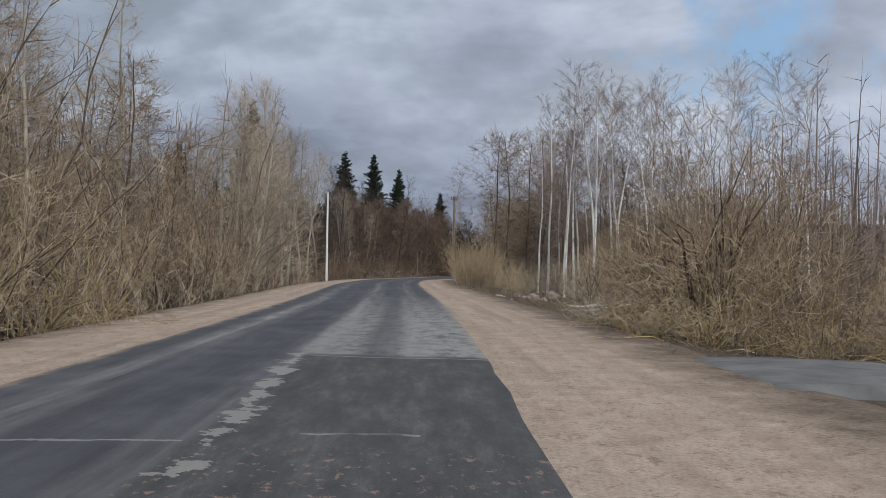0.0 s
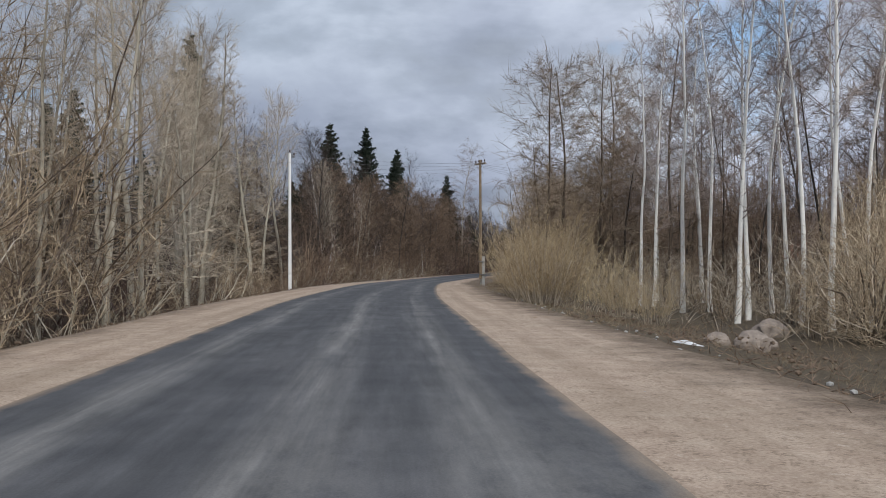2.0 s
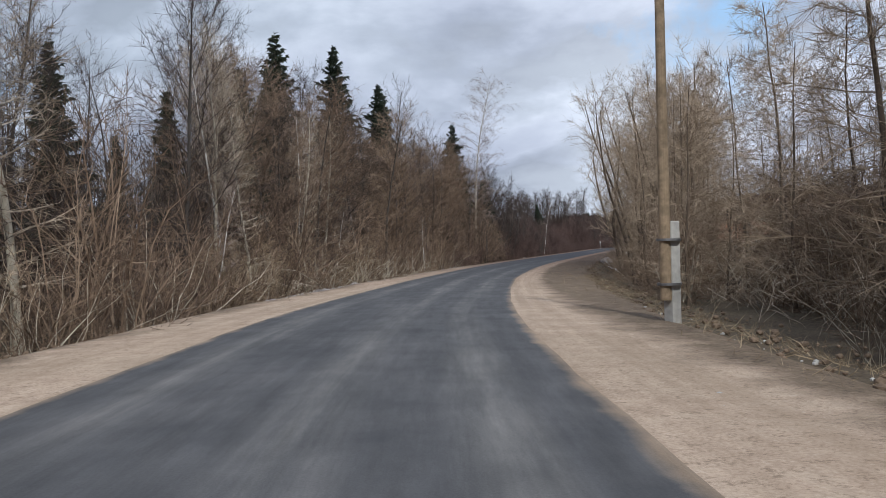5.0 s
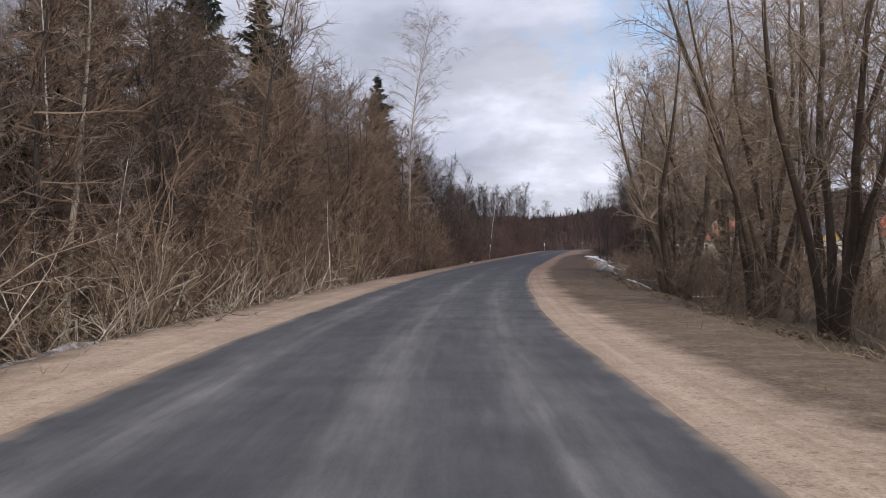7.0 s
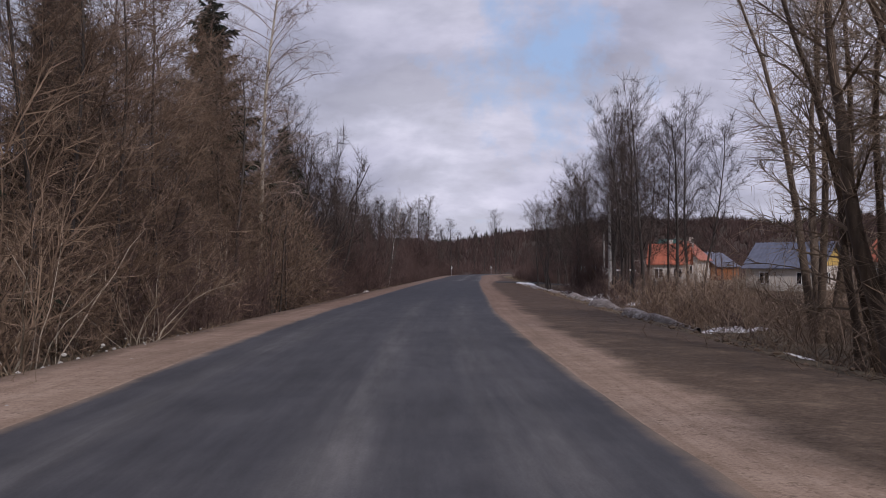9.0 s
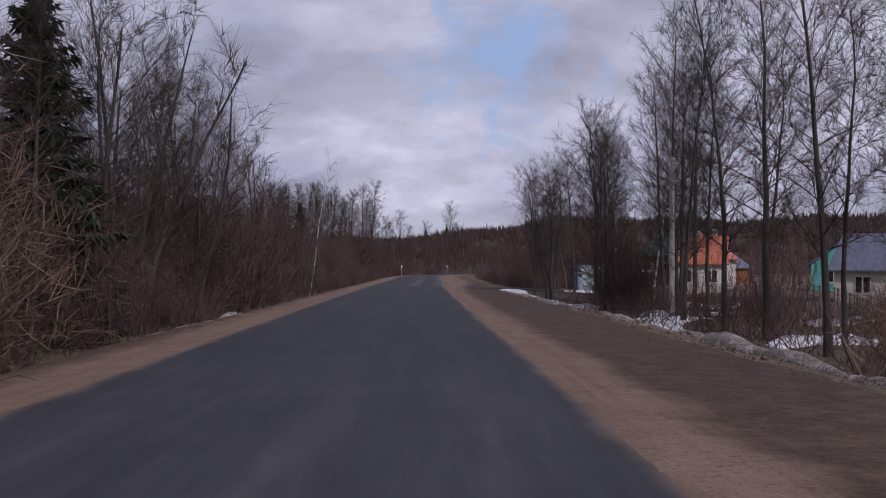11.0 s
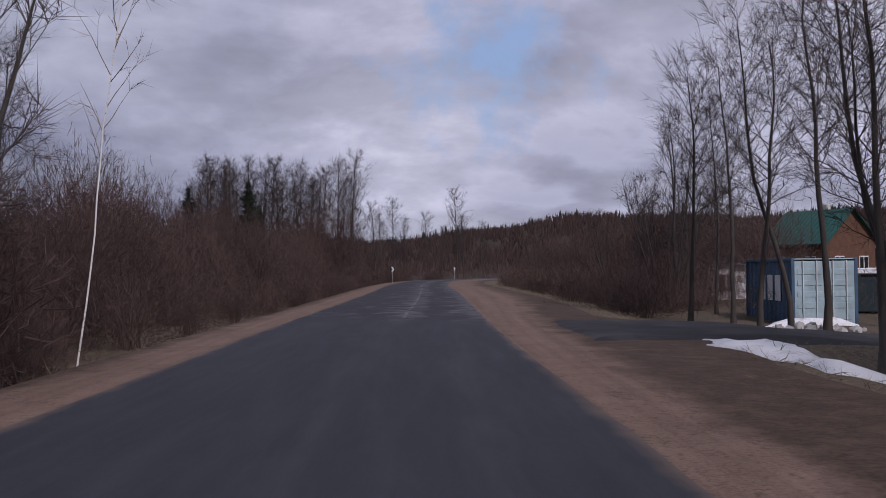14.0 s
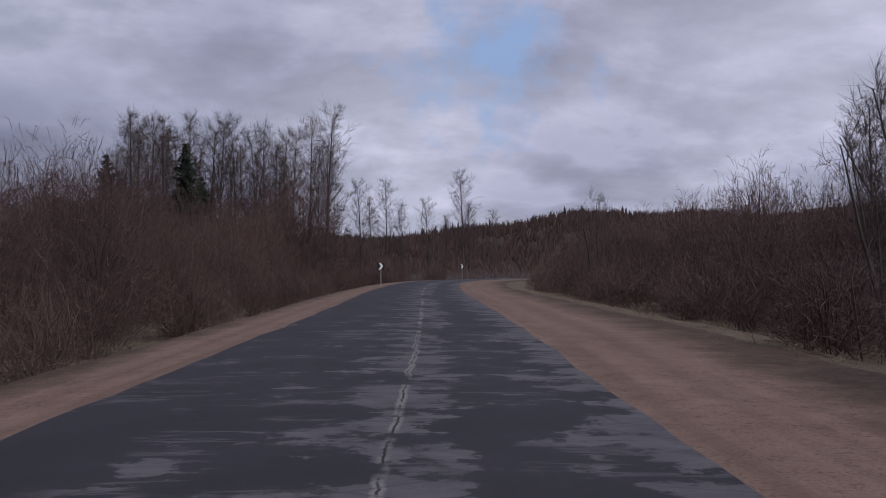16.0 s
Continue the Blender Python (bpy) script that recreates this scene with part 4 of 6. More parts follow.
CLUMP = Kind("willow_clump", "broad willow clump with arching yellowish limbs bent to the ground", "bush",
             [bush(65, 6.0, 34, 0.75, 1.3, 8, 6, M_TWIG_TAN, M_TWIG_TAN, 0.17, 0.02, 0.007, 0.55, 0.08, 0.28, 0.65),
              bush(66, 5.0, 26, 1.6, 1.0, 8, 6, M_TWIG_TAN, M_TWIG_OLIVE, 0.26, -0.14, 0.007, 0.6, 0.08, 0.28, 0.8, True)], "leafless bushes")
BROWNBUSH = Kind("alder_bush", "dense brown leafless alder bush", "bush",
                 [bush(71, 4.4, 16, 0.7, 1.0, 8, 5, M_TWIG_RED, M_TWIG_RED), bush(72, 3.6, 16, 0.9, 1.0, 8, 5, M_TWIG_RED, M_TWIG_RED), bush(73, 5.4, 15, 0.55, 1.0, 8, 5, M_TWIG_RED, M_TWIG_RED)],
                 "leafless bushes")
DARKBUSH = Kind("alder_bush", "tall dark leafless thicket bush in the wood", "bush",
                [bush(81, 7.5, 13, 0.4, 1.2, 8, 6, M_TWIG_ALDER, M_TWIG_ALDER, 0.2, tip=0.012, jag=0.85), bush(82, 9.0, 12, 0.5, 1.2, 9, 6, M_TWIG_ALDER, M_TWIG_ALDER, 0.2, tip=0.012, jag=0.85)], "leafless bushes")
HAZELBUSH = Kind("hazel_bush", "dense brown leafless hazel bush at the wood's edge", "bush",
                 [bush(75, 4.6, 16, 1.0, 1.0, 8, 7, M_TWIG_HAZEL, M_TWIG_HAZEL, 0.2, 0.03, jag=0.8), bush(76, 5.6, 15, 0.9, 1.0, 8, 7, M_TWIG_HAZEL, M_ASPEN, 0.22, 0.02, jag=0.8), bush(77, 8.5, 13, 0.6, 1.1, 9, 6, M_TWIG_HAZEL, M_TWIG_HAZEL, 0.2, 0.03, tip=0.010, jag=0.8)],
                 "leafless bushes")
SAPLING = Kind("birch_sapling", "thin leaning birch sapling with pale bark", "tree",
               [birch(91, 7.5, 0.045, 0.35, 12, 0.0), birch(92, 6.0, 0.035, 0.3, 10, 0.02)], "bare trees beside the road")

REDMOUND = Kind("alder_bush", "broad rounded leafless bush of fine brown twigs", "bush",
                [mound(101, 2.0, 3.2, 900, M_TWIG_RED, ln=0.6), mound(102, 2.3, 3.8, 1000, M_TWIG_RED, ln=0.6), mound(103, 1.7, 2.7, 800, M_TWIG_RED, ln=0.55)], "leafless bushes")
BIGRED = Kind("alder_bush", "wide rounded leafless thicket bush of fine reddish-brown twigs", "bush",
              [mound(111, 4.2, 6.2, 3600, M_TWIG_RED, None, 0.008, 0.75, 26), mound(112, 4.6, 7.2, 3900, M_TWIG_RED, None, 0.008, 0.8, 26)], "leafless bushes")
GREYTREE = Kind("alder_tree", "dusty grey-brown bare tree with level branches", "tree",
                [alder(36, 12, 0.10, 0.07, 54, 0.22, 0.08, 0.015, M_WILLOWBARK, M_TWIG_CRACK, 1), alder(37, 11, 0.09, 0.06, 52, 0.23, 0.15, 0.02, M_WILLOWBARK, M_TWIG_CRACK, 0)], "bare trees beside the road")
HAZELMOUND = Kind("hazel_bush", "tall rounded leafless hazel bush of fine brown twigs", "bush",
                  [mound(104, 2.2, 5.2, 1100, M_TWIG_HAZEL, M_ASPEN, 0.008, 0.8), mound(105, 2.5, 6.4, 1200, M_TWIG_HAZEL, M_ALDER, 0.008, 1.0)], "leafless bushes")
GROVE = Kind("alder_tree", "tall bare alder with dense fine upright twigs", "tree",
             [alder(26, 15, 0.13, 0.2, 60, 0.19, 0.62, 0.02, None, None, 1, 1, 7, 5, 0.012), alder(27, 16, 0.13, 0.25, 60, 0.18, 0.66, 0.02, None, None, 0, 1, 7, 5, 0.012)], "bare trees beside the road")
BROWNTREE = Kind("alder_tree", "bare brown-twigged young alder crowding the wood's edge", "tree",
                 [alder(28, 12, 0.09, 0.06, 62, 0.21, 0.25, 0.03, None, M_TWIG_HAZEL, 0, 1, 8, 5), alder(29, 11, 0.08, 0.05, 60, 0.22, 0.35, 0.03, None, M_TWIG_HAZEL, 0, 1, 8, 5)], "bare trees beside the road")
ROUND = Kind("goat_willow", "bare round-crowned goat willow with dense fine twigs", "tree",
             [alder(33, 7.6, 0.10, 0.12, 40, 0.24, 0.75, 0.07, M_ALDER, M_TWIG_ALDER, -1, 4, 8, 5), alder(34, 8.4, 0.11, 0.15, 38, 0.23, 0.8, 0.06, M_ALDER, M_TWIG_ALDER, -1, 3, 8, 5)], "bare trees beside the road")
SPREAD = Kind("alder_tree", "broad dark bare tree with long spreading branches", "tree",
              [alder(38, 11, 0.19, 0.14, 44, 0.42, 0.38, 0.06, M_ALDER, M_TWIG_ALDER, 0, 2, 10, 5, 0.06)], "bare trees beside the road")
LANEALDER = Kind("alder_tree", "slender leaning dark alder with a high bare crown", "tree",
                 [alder(39, 13, 0.14, 0.42, 30, 0.24, 0.6, 0.03, None, None, -1, 1, 9, 5, 0.07), alder(40, 12, 0.12, 0.38, 28, 0.26, 0.55, 0.02, None, None, -1, 1, 9, 5, 0.08)], "bare trees beside the road")
FALLEN = Kind("willow_bush", "pale broken willow branches bent down over the bank", "bush",
              [bush(67, 4.2, 14, 2.2, 1.2, 4, 3, M_TWIG_ASPEN, M_ASPEN, 0.2, -0.16, 0.007, 0.6, 0.1, 0.3, 1.3), bush(68, 3.4, 12, 1.5, 0.9, 4, 3, M_TWIG_ASPEN, M_ASPEN, 0.24, -0.06, 0.007, 0.6, 0.1, 0.3, 1.2)], "leafless bushes")
THINBIRCH = Kind("birch_sapling", "very thin leaning birch with white lower bark", "tree", [thin_birch(95)], "bare trees beside the road")

TANMOUND = Kind("willow_bush", "rounded leafless willow bush with a haze of fine tan twigs", "bush",
                [mound(106, 2.3, 6.2, 1500, M_TWIG_TAN, M_ASPEN, 0.006, 0.75), mound(107, 2.6, 5.0, 1500, M_TWIG_TAN, M_WILLOWBARK, 0.006, 0.8)], "leafless bushes")

RG = random.Random(99)


def belt(kind, y0, y1, d0, d1, n, s0, s1, **kw):
    """Scatters n plants along the road between two distances from its middle line."""
    for i in range(n):
        y = y0 + (y1 - y0) * (i + RG.random()) / n
        x, yy = place(y, RG.uniform(d0, d1))
        kind.put(x, yy, RG.uniform(s0, s1), **kw)


def spots(kind, places, **kw):
    for x, y, s in places:
        kind.put(x, y, s, **kw)


def scatter(y0, y1, d0, d1, n, rg):
    """n random places beside the road, with the ground's height there."""
    ks = [int(np.abs(LINE[:, 1] - rg.uniform(y0, y1)).argmin()) for _ in range(n)]
    ds = np.array([rg.uniform(d0, d1) for _ in range(n)])
    p = LINE[ks] + NORM[ks] * ds[:, None] + np.array([(rg.uniform(-.5, .5), rg.uniform(-.5, .5)) for _ in range(n)])
    return np.c_[p, ground_z(p[:, 0], p[:, 1])]


def thicket(seed, y0, y1, d0, d1, n, height, mat, label, lo=0.5, hi=1.7, tilt=1.0, r=0.008, fill=1.1, name="thicket"):
    """The tangle of rods and twigs between the bushes, in swells of uneven height."""
    rg = random.Random(seed)
    w = Wood()
    for x, y, z in scatter(y0, y1, d0, d1, int(n * 0.34), rg):
        swell = 0.66 + 0.75 * noise.noise((x * 0.22, y * 0.22, seed))
        low = height * max(0.15, swell) * rg.random() ** fill
        p = Vector((x, y, z + low - 0.05))
        d = Vector((rg.gauss(0, tilt), rg.gauss(0, tilt), 1)).normalized()
        ln = rg.uniform(lo, hi)
        k = r * rg.uniform(0.5, 1.4)
        m = p + d * ln * 0.5
        w.shoot([p, m, m + (d + rvec(rg, 0.3)).normalized() * ln * 0.5], [k, k * 0.75, 0], 3)
        w.shoot([m, m + (d + rvec(rg, 0.65)).normalized() * ln * rg.uniform(0.25, 0.6)], [k * 0.7, 0], 3)
    tagged(w.mesh(name, mat, None), label, "thicket", kind="stuff")


def grass(seed, y0, y1, d0, d1, n, lo, hi, label):
    rg = random.Random(seed)
    w = Wood()
    for x, y, z in scatter(y0, y1, d0, d1, n, rg):
        p = Vector((x, y, z - 0.02))
        for _ in range(3):
            d = Vector((rg.gauss(0, 0.7), rg.gauss(0, 0.7), 1)).normalized()
            w.shoot([p, p + d * rg.uniform(lo, hi)], [0.004, 0], 3)
    tagged(w.mesh("dry_grass", M_DRYGRASS, None), label, "grass", kind="stuff")


# left of the road, first stretch
belt(EDGEBUSH, 9, 80, -7.6, -6.9, 22, 0.8, 1.1)
belt(TANBUSH, 8, 62, -9.8, -8.2, 19, 0.85, 1.1)
belt(TANBUSH, 6, 66, -15.0, -11.0, 20, 1.2, 1.6)
belt(GREYTREE, 12, 62, -15.5, -9.8, 16, 0.75, 1.15)
belt(GOLDBUSH, 12, 30, -9.4, -8.2, 4, 0.9, 1.15)
belt(TANMOUND, 8, 62, -11.0, -8.9, 14, 0.7, 1.0)
belt(TANMOUND, 8, 66, -14.0, -11.5, 13, 1.2, 1.5)
belt(TANMOUND, 16, 58, -20.0, -15, 9, 1.7, 2.1)
spots(ASPEN, ((-15.5, 46.0, 0.95), (-17.0, 49.0, 0.9), (-12.5, 22.0, 0.7), (-13.0, 30.0, 0.75)))
belt(DARKBUSH, 10, 110, -22, -15, 14, 0.9, 1.2)
belt(ASPEN, 60, 81, -9.8, -7.0, 12, 0.72, 0.92)
belt(ASPEN, 70, 100, -16, -10, 8, 0.8, 1.0)
belt(ASPEN, 22, 66, -22, -13, 5, 0.75, 0.9)
belt(HAZELBUSH, 98, 122, -9.5, -7.4, 8, 0.5, 0.75)
belt(TANBUSH, 82, 104, -9.0, -7.6, 5, 0.35, 0.5)
belt(EDGEBUSH, 76, 100, -8.2, -6.9, 5, 0.5, 0.8)
belt(ASPEN, 84, 108, -13.8, -9.0, 15, 0.75, 0.95)
belt(GREYTREE, 96, 116, -14.0, -10.0, 4, 0.7, 1.0)
belt(SPRUCE, 92, 124, -26, -16, 6, 0.55, 0.7)
thicket(217, 84, 116, -24, -11, 14000, 8.0, M_TWIG_ALDER, "dark leafless thicket behind the aspens", 0.7, 2.0, 0.8, 0.012)
thicket(201, 6, 66, -17, -8.6, 14000, 8.5, M_TWIG_TAN, "crowded tan willow rods between the bushes", r=0.007)
thicket(218, 6, 66, -16, -8.2, 16000, 6.0, M_TWIG_HAZEL, "reddish-brown twigs tangled between the willow bushes", 0.5, 1.5, 1.2, 0.007)
belt(HAZELMOUND, 8, 62, -13.0, -9.0, 10, 0.75, 1.1)
thicket(215, 6, 82, -16, -7.6, 22000, 2.6, M_TWIG_RED, "dark brown tangle under the willow bushes", r=0.011)
thicket(202, 70, 125, -14, -7.2, 16000, 1.6, M_TWIG_HAZEL, "crowded brown rods under the trees")
# left, dark wood through the bend
belt(HAZELBUSH, 104, 180, -8.6, -7.0, 24, 0.6, 1.0)
belt(DARKBUSH, 106, 240, -15, -9, 22, 0.75, 1.05)
belt(ALDER, 106, 180, -14, -8.5, 14, 0.8, 1.05)
spots(BIRCH, ((-12.2, 139.0, 0.62), (-12.6, 146.0, 0.6), (-13.5, 126.0, 0.75)))
spots(TANBUSH, ((-9.0, 139.3, 0.42), (-9.9, 137.4, 0.45), (-8.6, 141.2, 0.36)))
belt(TANBUSH, 116, 138, -9.4, -7.8, 6, 0.36, 0.55)
belt(ASPEN, 120, 142, -12.0, -8.4, 8, 0.55, 0.75)
spots(TANMOUND, ((-12.6, 127.5, 0.7), (-12.0, 133.0, 0.65), (-13.0, 122.0, 0.7)))
belt(SAPLING, 118, 178, -9.4, -7.6, 3, 0.6, 0.9, tilt=(4.0, 14.0))
belt(SPRUCE, 134, 200, -30, -17, 12, 0.6, 0.8)
belt(SPRUCE, 130, 158, -18, -11.5, 10, 0.5, 0.7)
belt(SPRUCE, 172, 202, -24, -15, 4, 0.72, 0.9, variant=2)
belt(DEEPALDER, 112, 200, -22, -11, 16, 0.8, 1.1)
for x, y, h in ((-23.1, 113.4, 21.6), (-18.6, 172.6, 22.8), (-14.3, 182.2, 23.6), (-9.5, 176.0, 18.5), (-11.4, 216.0, 24.0), (-2.0, 205.0, 18.0)):
    SPRUCE.put(x, y, h / 22.0, variant=1)
BIGBIRCH.put(0.5, 203.0, 1.0)
spots(HAZELMOUND, ((-1.4, 196.5, 1.2), (1.0, 199.0, 1.3), (-3.6, 198.0, 1.3), (2.2, 204.0, 1.1), (-2.2, 190.0, 1.0)))
spots(GROVE, ((-4.0, 207.5, 0.95), (-1.0, 209.5, 0.9), (1.6, 208.0, 0.8), (-6.0, 204.0, 1.0), (2.6, 211.5, 0.75), (-7.5, 200.0, 1.0)))
spots(BROWNTREE, ((-1.0, 200.0, 0.95), (-3.5, 202.0, 1.05), (-5.0, 194.0, 1.0), (1.6, 206.5, 0.8), (-6.2, 187.0, 1.1)))
# brush brown instead of hazel stands in for cloud shadow here
thicket(203, 104, 240, -17, -7.2, 42000, 4.2, M_TWIG_RED, "crowded brown rods under the dark wood")
thicket(212, 150, 250, -34, -13, 26000, 13.0, M_TWIG_ALDER, "tall dark leafless thicket of the wood", 0.8, 2.4, 1.1, 0.018)
thicket(211, 106, 196, -20, -9, 26000, 10.0, M_TWIG_ALDER, "tall dark leafless thicket of the wood", 0.7, 2.2, 1.2, 0.013)
belt(HAZELBUSH, 108, 200, -12.5, -8.6, 10, 1.0, 1.3, variant=2)
belt(HAZELMOUND, 128, 200, -10.5, -8.6, 22, 0.55, 0.9)
belt(HAZELMOUND, 140, 204, -14.5, -11, 18, 1.0, 1.35)
belt(BROWNTREE, 124, 200, -12.5, -8.4, 38, 0.9, 1.3)
spots(FALLEN, ((-9.4, 136.0, 0.9), (-10.2, 139.5, 1.1), (-9.4, 143.0, 1.0), (-10.8, 134.0, 0.9), (-8.6, 149.0, 0.8), (-7.0, 158.5, 0.8), (-6.6, 165.5, 0.9), (-6.2, 168.5, 0.8), (-9.8, 129.0, 0.9), (-7.5, 150.5, 0.8), (-7.8, 153.0, 0.9), (-8.4, 147.5, 0.8)))
# left, low bushes of the last stretch
belt(REDMOUND, 178, 352, -8.6, -7.2, 34, 0.55, 0.8, stretch=1.3)
belt(BROWNBUSH, 178, 252, -7.8, -6.6, 12, 0.5, 0.8)
belt(REDMOUND, 196, 248, -10.8, -8.8, 15, 0.95, 1.25, stretch=1.6)
belt(BIGRED, 184, 262, -13.5, -9.8, 16, 0.65, 0.85, stretch=1.45)
belt(ALDER, 200, 246, -14, -8.5, 14, 0.75, 1.0)
thicket(213, 180, 262, -16, -7.6, 15000, 6.0, M_TWIG_RED, "tall dark leafless thicket beside the road", 0.5, 1.8, 0.9, 0.011, 0.75)
spots(SPRUCE, ((2.2, 214.2, 0.72), (7.0, 243, 0.3)))
THINBIRCH.put(14.7, 256.5, 1.25, turn=-12)
spots(ROUND, ((12.8, 247.6, 1.0), (9.8, 234.0, 0.95), (6.4, 227.0, 1.25), (4.2, 219.5, 1.3), (11.4, 241.0, 0.7), (13.0, 251.0, 0.5)))
spots(ALDER, ((12.0, 258.0, 0.68), (9.0, 262.0, 0.7), (5.5, 250.0, 0.75), (2.0, 243.0, 0.8)))
belt(BIGRED, 256, 372, -12.5, -10, 28, 0.5, 0.66, stretch=1.4)
belt(BIGRED, 258, 372, -18, -13, 26, 0.75, 0.95, stretch=1.45)
belt(BIGRED, 270, 372, -30, -19, 20, 0.95, 1.2, stretch=1.45)
spots(GROVE, tuple((15.5 + 0.68 * i + RG.uniform(-.6, .6), 362 + RG.uniform(-8, 12), RG.uniform(1.08, 1.36) * (0.78 if i < 4 else 1.0)) for i in range(33)))
spots(DEEPALDER, tuple((17.0 + 2.6 * i, 366 + RG.uniform(-3, 3), RG.uniform(0.9, 1.1)) for i in range(7)))
spots(BIGRED, tuple((14.0 + 2.2 * i, 352 + RG.uniform(-4, 4), RG.uniform(1.0, 1.3)) for i in range(10)), stretch=1.4)
for x, y, s in ((16.5, 358.0, 0.6), (23.6, 352.0, 0.62), (25.0, 356.0, 0.5)):
    SPRUCE.put(x, y, s, variant=1)
spots(GROVE, ((43.1, 374.1, 0.9), (49.0, 402.0, 1.0), (52.0, 404.0, 1.1), (54.0, 405.0, 0.95), (62.0, 420.0, 1.0), (65.5, 423.0, 0.9), (69.9, 427.0, 1.4), (71.5, 428.0, 1.1), (76.0, 428.0, 0.9)))
thicket(204, 178, 372, -16, -6.4, 34000, 3.0, M_TWIG_RED, "crowded brown rods of the low roadside bushes", r=0.0065, fill=0.75)
# right of the road, first stretch
spots(BIRCH, ((7.8, 65.4, 0.82), (8.6, 66.8, 0.77), (9.5, 64.2, 0.82), (8.4, 71.0, 0.86), (8.1, 80.0, 0.82), (7.3, 79.2, 0.73), (10.5, 70, 0.82), (11.8, 66, 0.86), (13.2, 62.5, 0.77), (12.5, 74, 0.86),
              (14.5, 70, 0.86), (16, 64, 0.82), (17.5, 73, 0.86), (11.0, 82, 0.86), (18.5, 61, 0.77), (20, 68, 0.86), (15.0, 58.0, 0.69), (21.5, 58, 0.77), (23, 64, 0.86), (10.0, 88.0, 0.86), (13.0, 90.0, 0.82),
              (9.0, 60.5, 0.8), (10.8, 62.0, 0.75), (12.2, 58.6, 0.8), (14.2, 66.5, 0.85), (7.2, 70.5, 0.8), (16.8, 60.2, 0.8)))
spots(GREYTREE, ((9.5, 84.0, 1.15), (4.5, 94.0, 1.35), (6.2, 97.5, 1.3), (7.4, 91.5, 1.3), (9.0, 99.0, 1.3)))
belt(DEEPALDER, 56, 132, 17, 34, 10, 0.7, 0.95)
belt(HAZELBUSH, 60, 135, 13, 24, 10, 0.7, 1.0)
belt(HAZELMOUND, 62, 118, 17, 27, 15, 1.3, 1.75)
belt(BROWNTREE, 66, 124, 14, 24, 12, 0.85, 1.15)
belt(DEEPALDER, 44, 60, 16, 30, 3, 0.5, 0.65)
for x, y, s, k in ((6.4, 22.8, 1.2, 1.08), (8.8, 25.8, 1.25, 1.1), (5.9, 26.8, 0.95, 1.1), (10.4, 21.6, 0.62, 0.9), (12.2, 24.6, 0.7, 0.9), (8.4, 30.5, 0.8, 1.0), (13.5, 20.0, 0.5, 0.8), (15.5, 24.0, 0.6, 0.9)):
    TANMOUND.put(x, y, s, variant=1, stretch=k, label="broad willow clump with a haze of fine yellowish twigs")
spots(CLUMP, ((6.2, 22.0, 0.62), (8.0, 20.6, 0.6), (9.8, 20.0, 0.5), (6.0, 25.0, 0.55), (7.6, 23.0, 0.75), (5.6, 21.4, 0.6), (4.5, 22.6, 0.5), (5.2, 23.6, 0.55), (-9.6, 21.5, 0.95), (-9.2, 24.5, 0.8)), variant=1)
thicket(216, 33, 38.5, 9.4, 13, 5200, 0.55, M_TWIG_HAZEL, "low pile of cut brown brushwood", 0.6, 1.9, 2.2, 0.011)
belt(TANMOUND, 37, 62, 12.0, 16.5, 9, 0.75, 1.1)
belt(HAZELMOUND, 38, 60, 16, 24, 7, 0.7, 1.0)
spots(FALLEN, ((6.2, 34.0, 0.6), (7.2, 36.0, 0.7), (8.4, 35.0, 0.7), (9.4, 37.5, 0.6), (7.0, 38.5, 0.5)))
spots(FALLEN, ((3.9, 27.6, 0.5), (4.6, 25.6, 0.55), (4.4, 30.0, 0.45), (5.4, 23.4, 0.5)))
belt(GOLDBUSH, 68, 85, 6.3, 8.8, 14, 0.78, 1.0)
belt(GOLDBUSH, 62, 70, 8.4, 9.8, 3, 0.5, 0.65)
belt(TANBUSH, 54, 74, 10.5, 14, 11, 0.28, 0.45)
belt(HAZELBUSH, 96, 135, 8.6, 13, 5, 0.4, 0.6)
belt(GREYTREE, 92, 136, 8.8, 14, 14, 0.6, 0.95)
belt(HAZELMOUND, 104, 130, 9.5, 14, 7, 0.8, 1.1)
thicket(205, 19, 36, 8.8, 20, 7000, 1.6, M_TWIG_HAZEL, "brown tangle under the willow clump")
thicket(206, 52, 136, 9.8, 24, 18000, 2.4, M_TWIG_ASPEN, "crowded brown rods under the birches")
# right, willows in the bend
spots(WILLOW, ((9.5, 147.8, 0.95), (11.0, 145.6, 1.0), (11.0, 160.7, 0.95), (18.4, 179.9, 1.05), (7.6, 139.0, 0.85), (13.0, 168.0, 0.95), (12.8, 153.5, 1.0), (14.6, 163.5, 1.0), (17.0, 167.5, 1.05), (15.5, 172.5, 0.9), (8.5, 132.5, 0.85), (21.5, 176.0, 0.95)))
belt(DEEPALDER, 128, 190, 16, 30, 7, 0.7, 0.9)
belt(BROWNTREE, 138, 190, 14, 22, 5, 0.7, 0.9)
belt(GREYTREE, 128, 176, 9.2, 14, 12, 0.8, 1.1)
belt(HAZELBUSH, 130, 190, 8.6, 13, 14, 0.4, 0.6, variant=0)
thicket(207, 126, 200, 8.6, 20, 26000, 2.0, M_TWIG_HAZEL, "crowded brown rods under the willows")
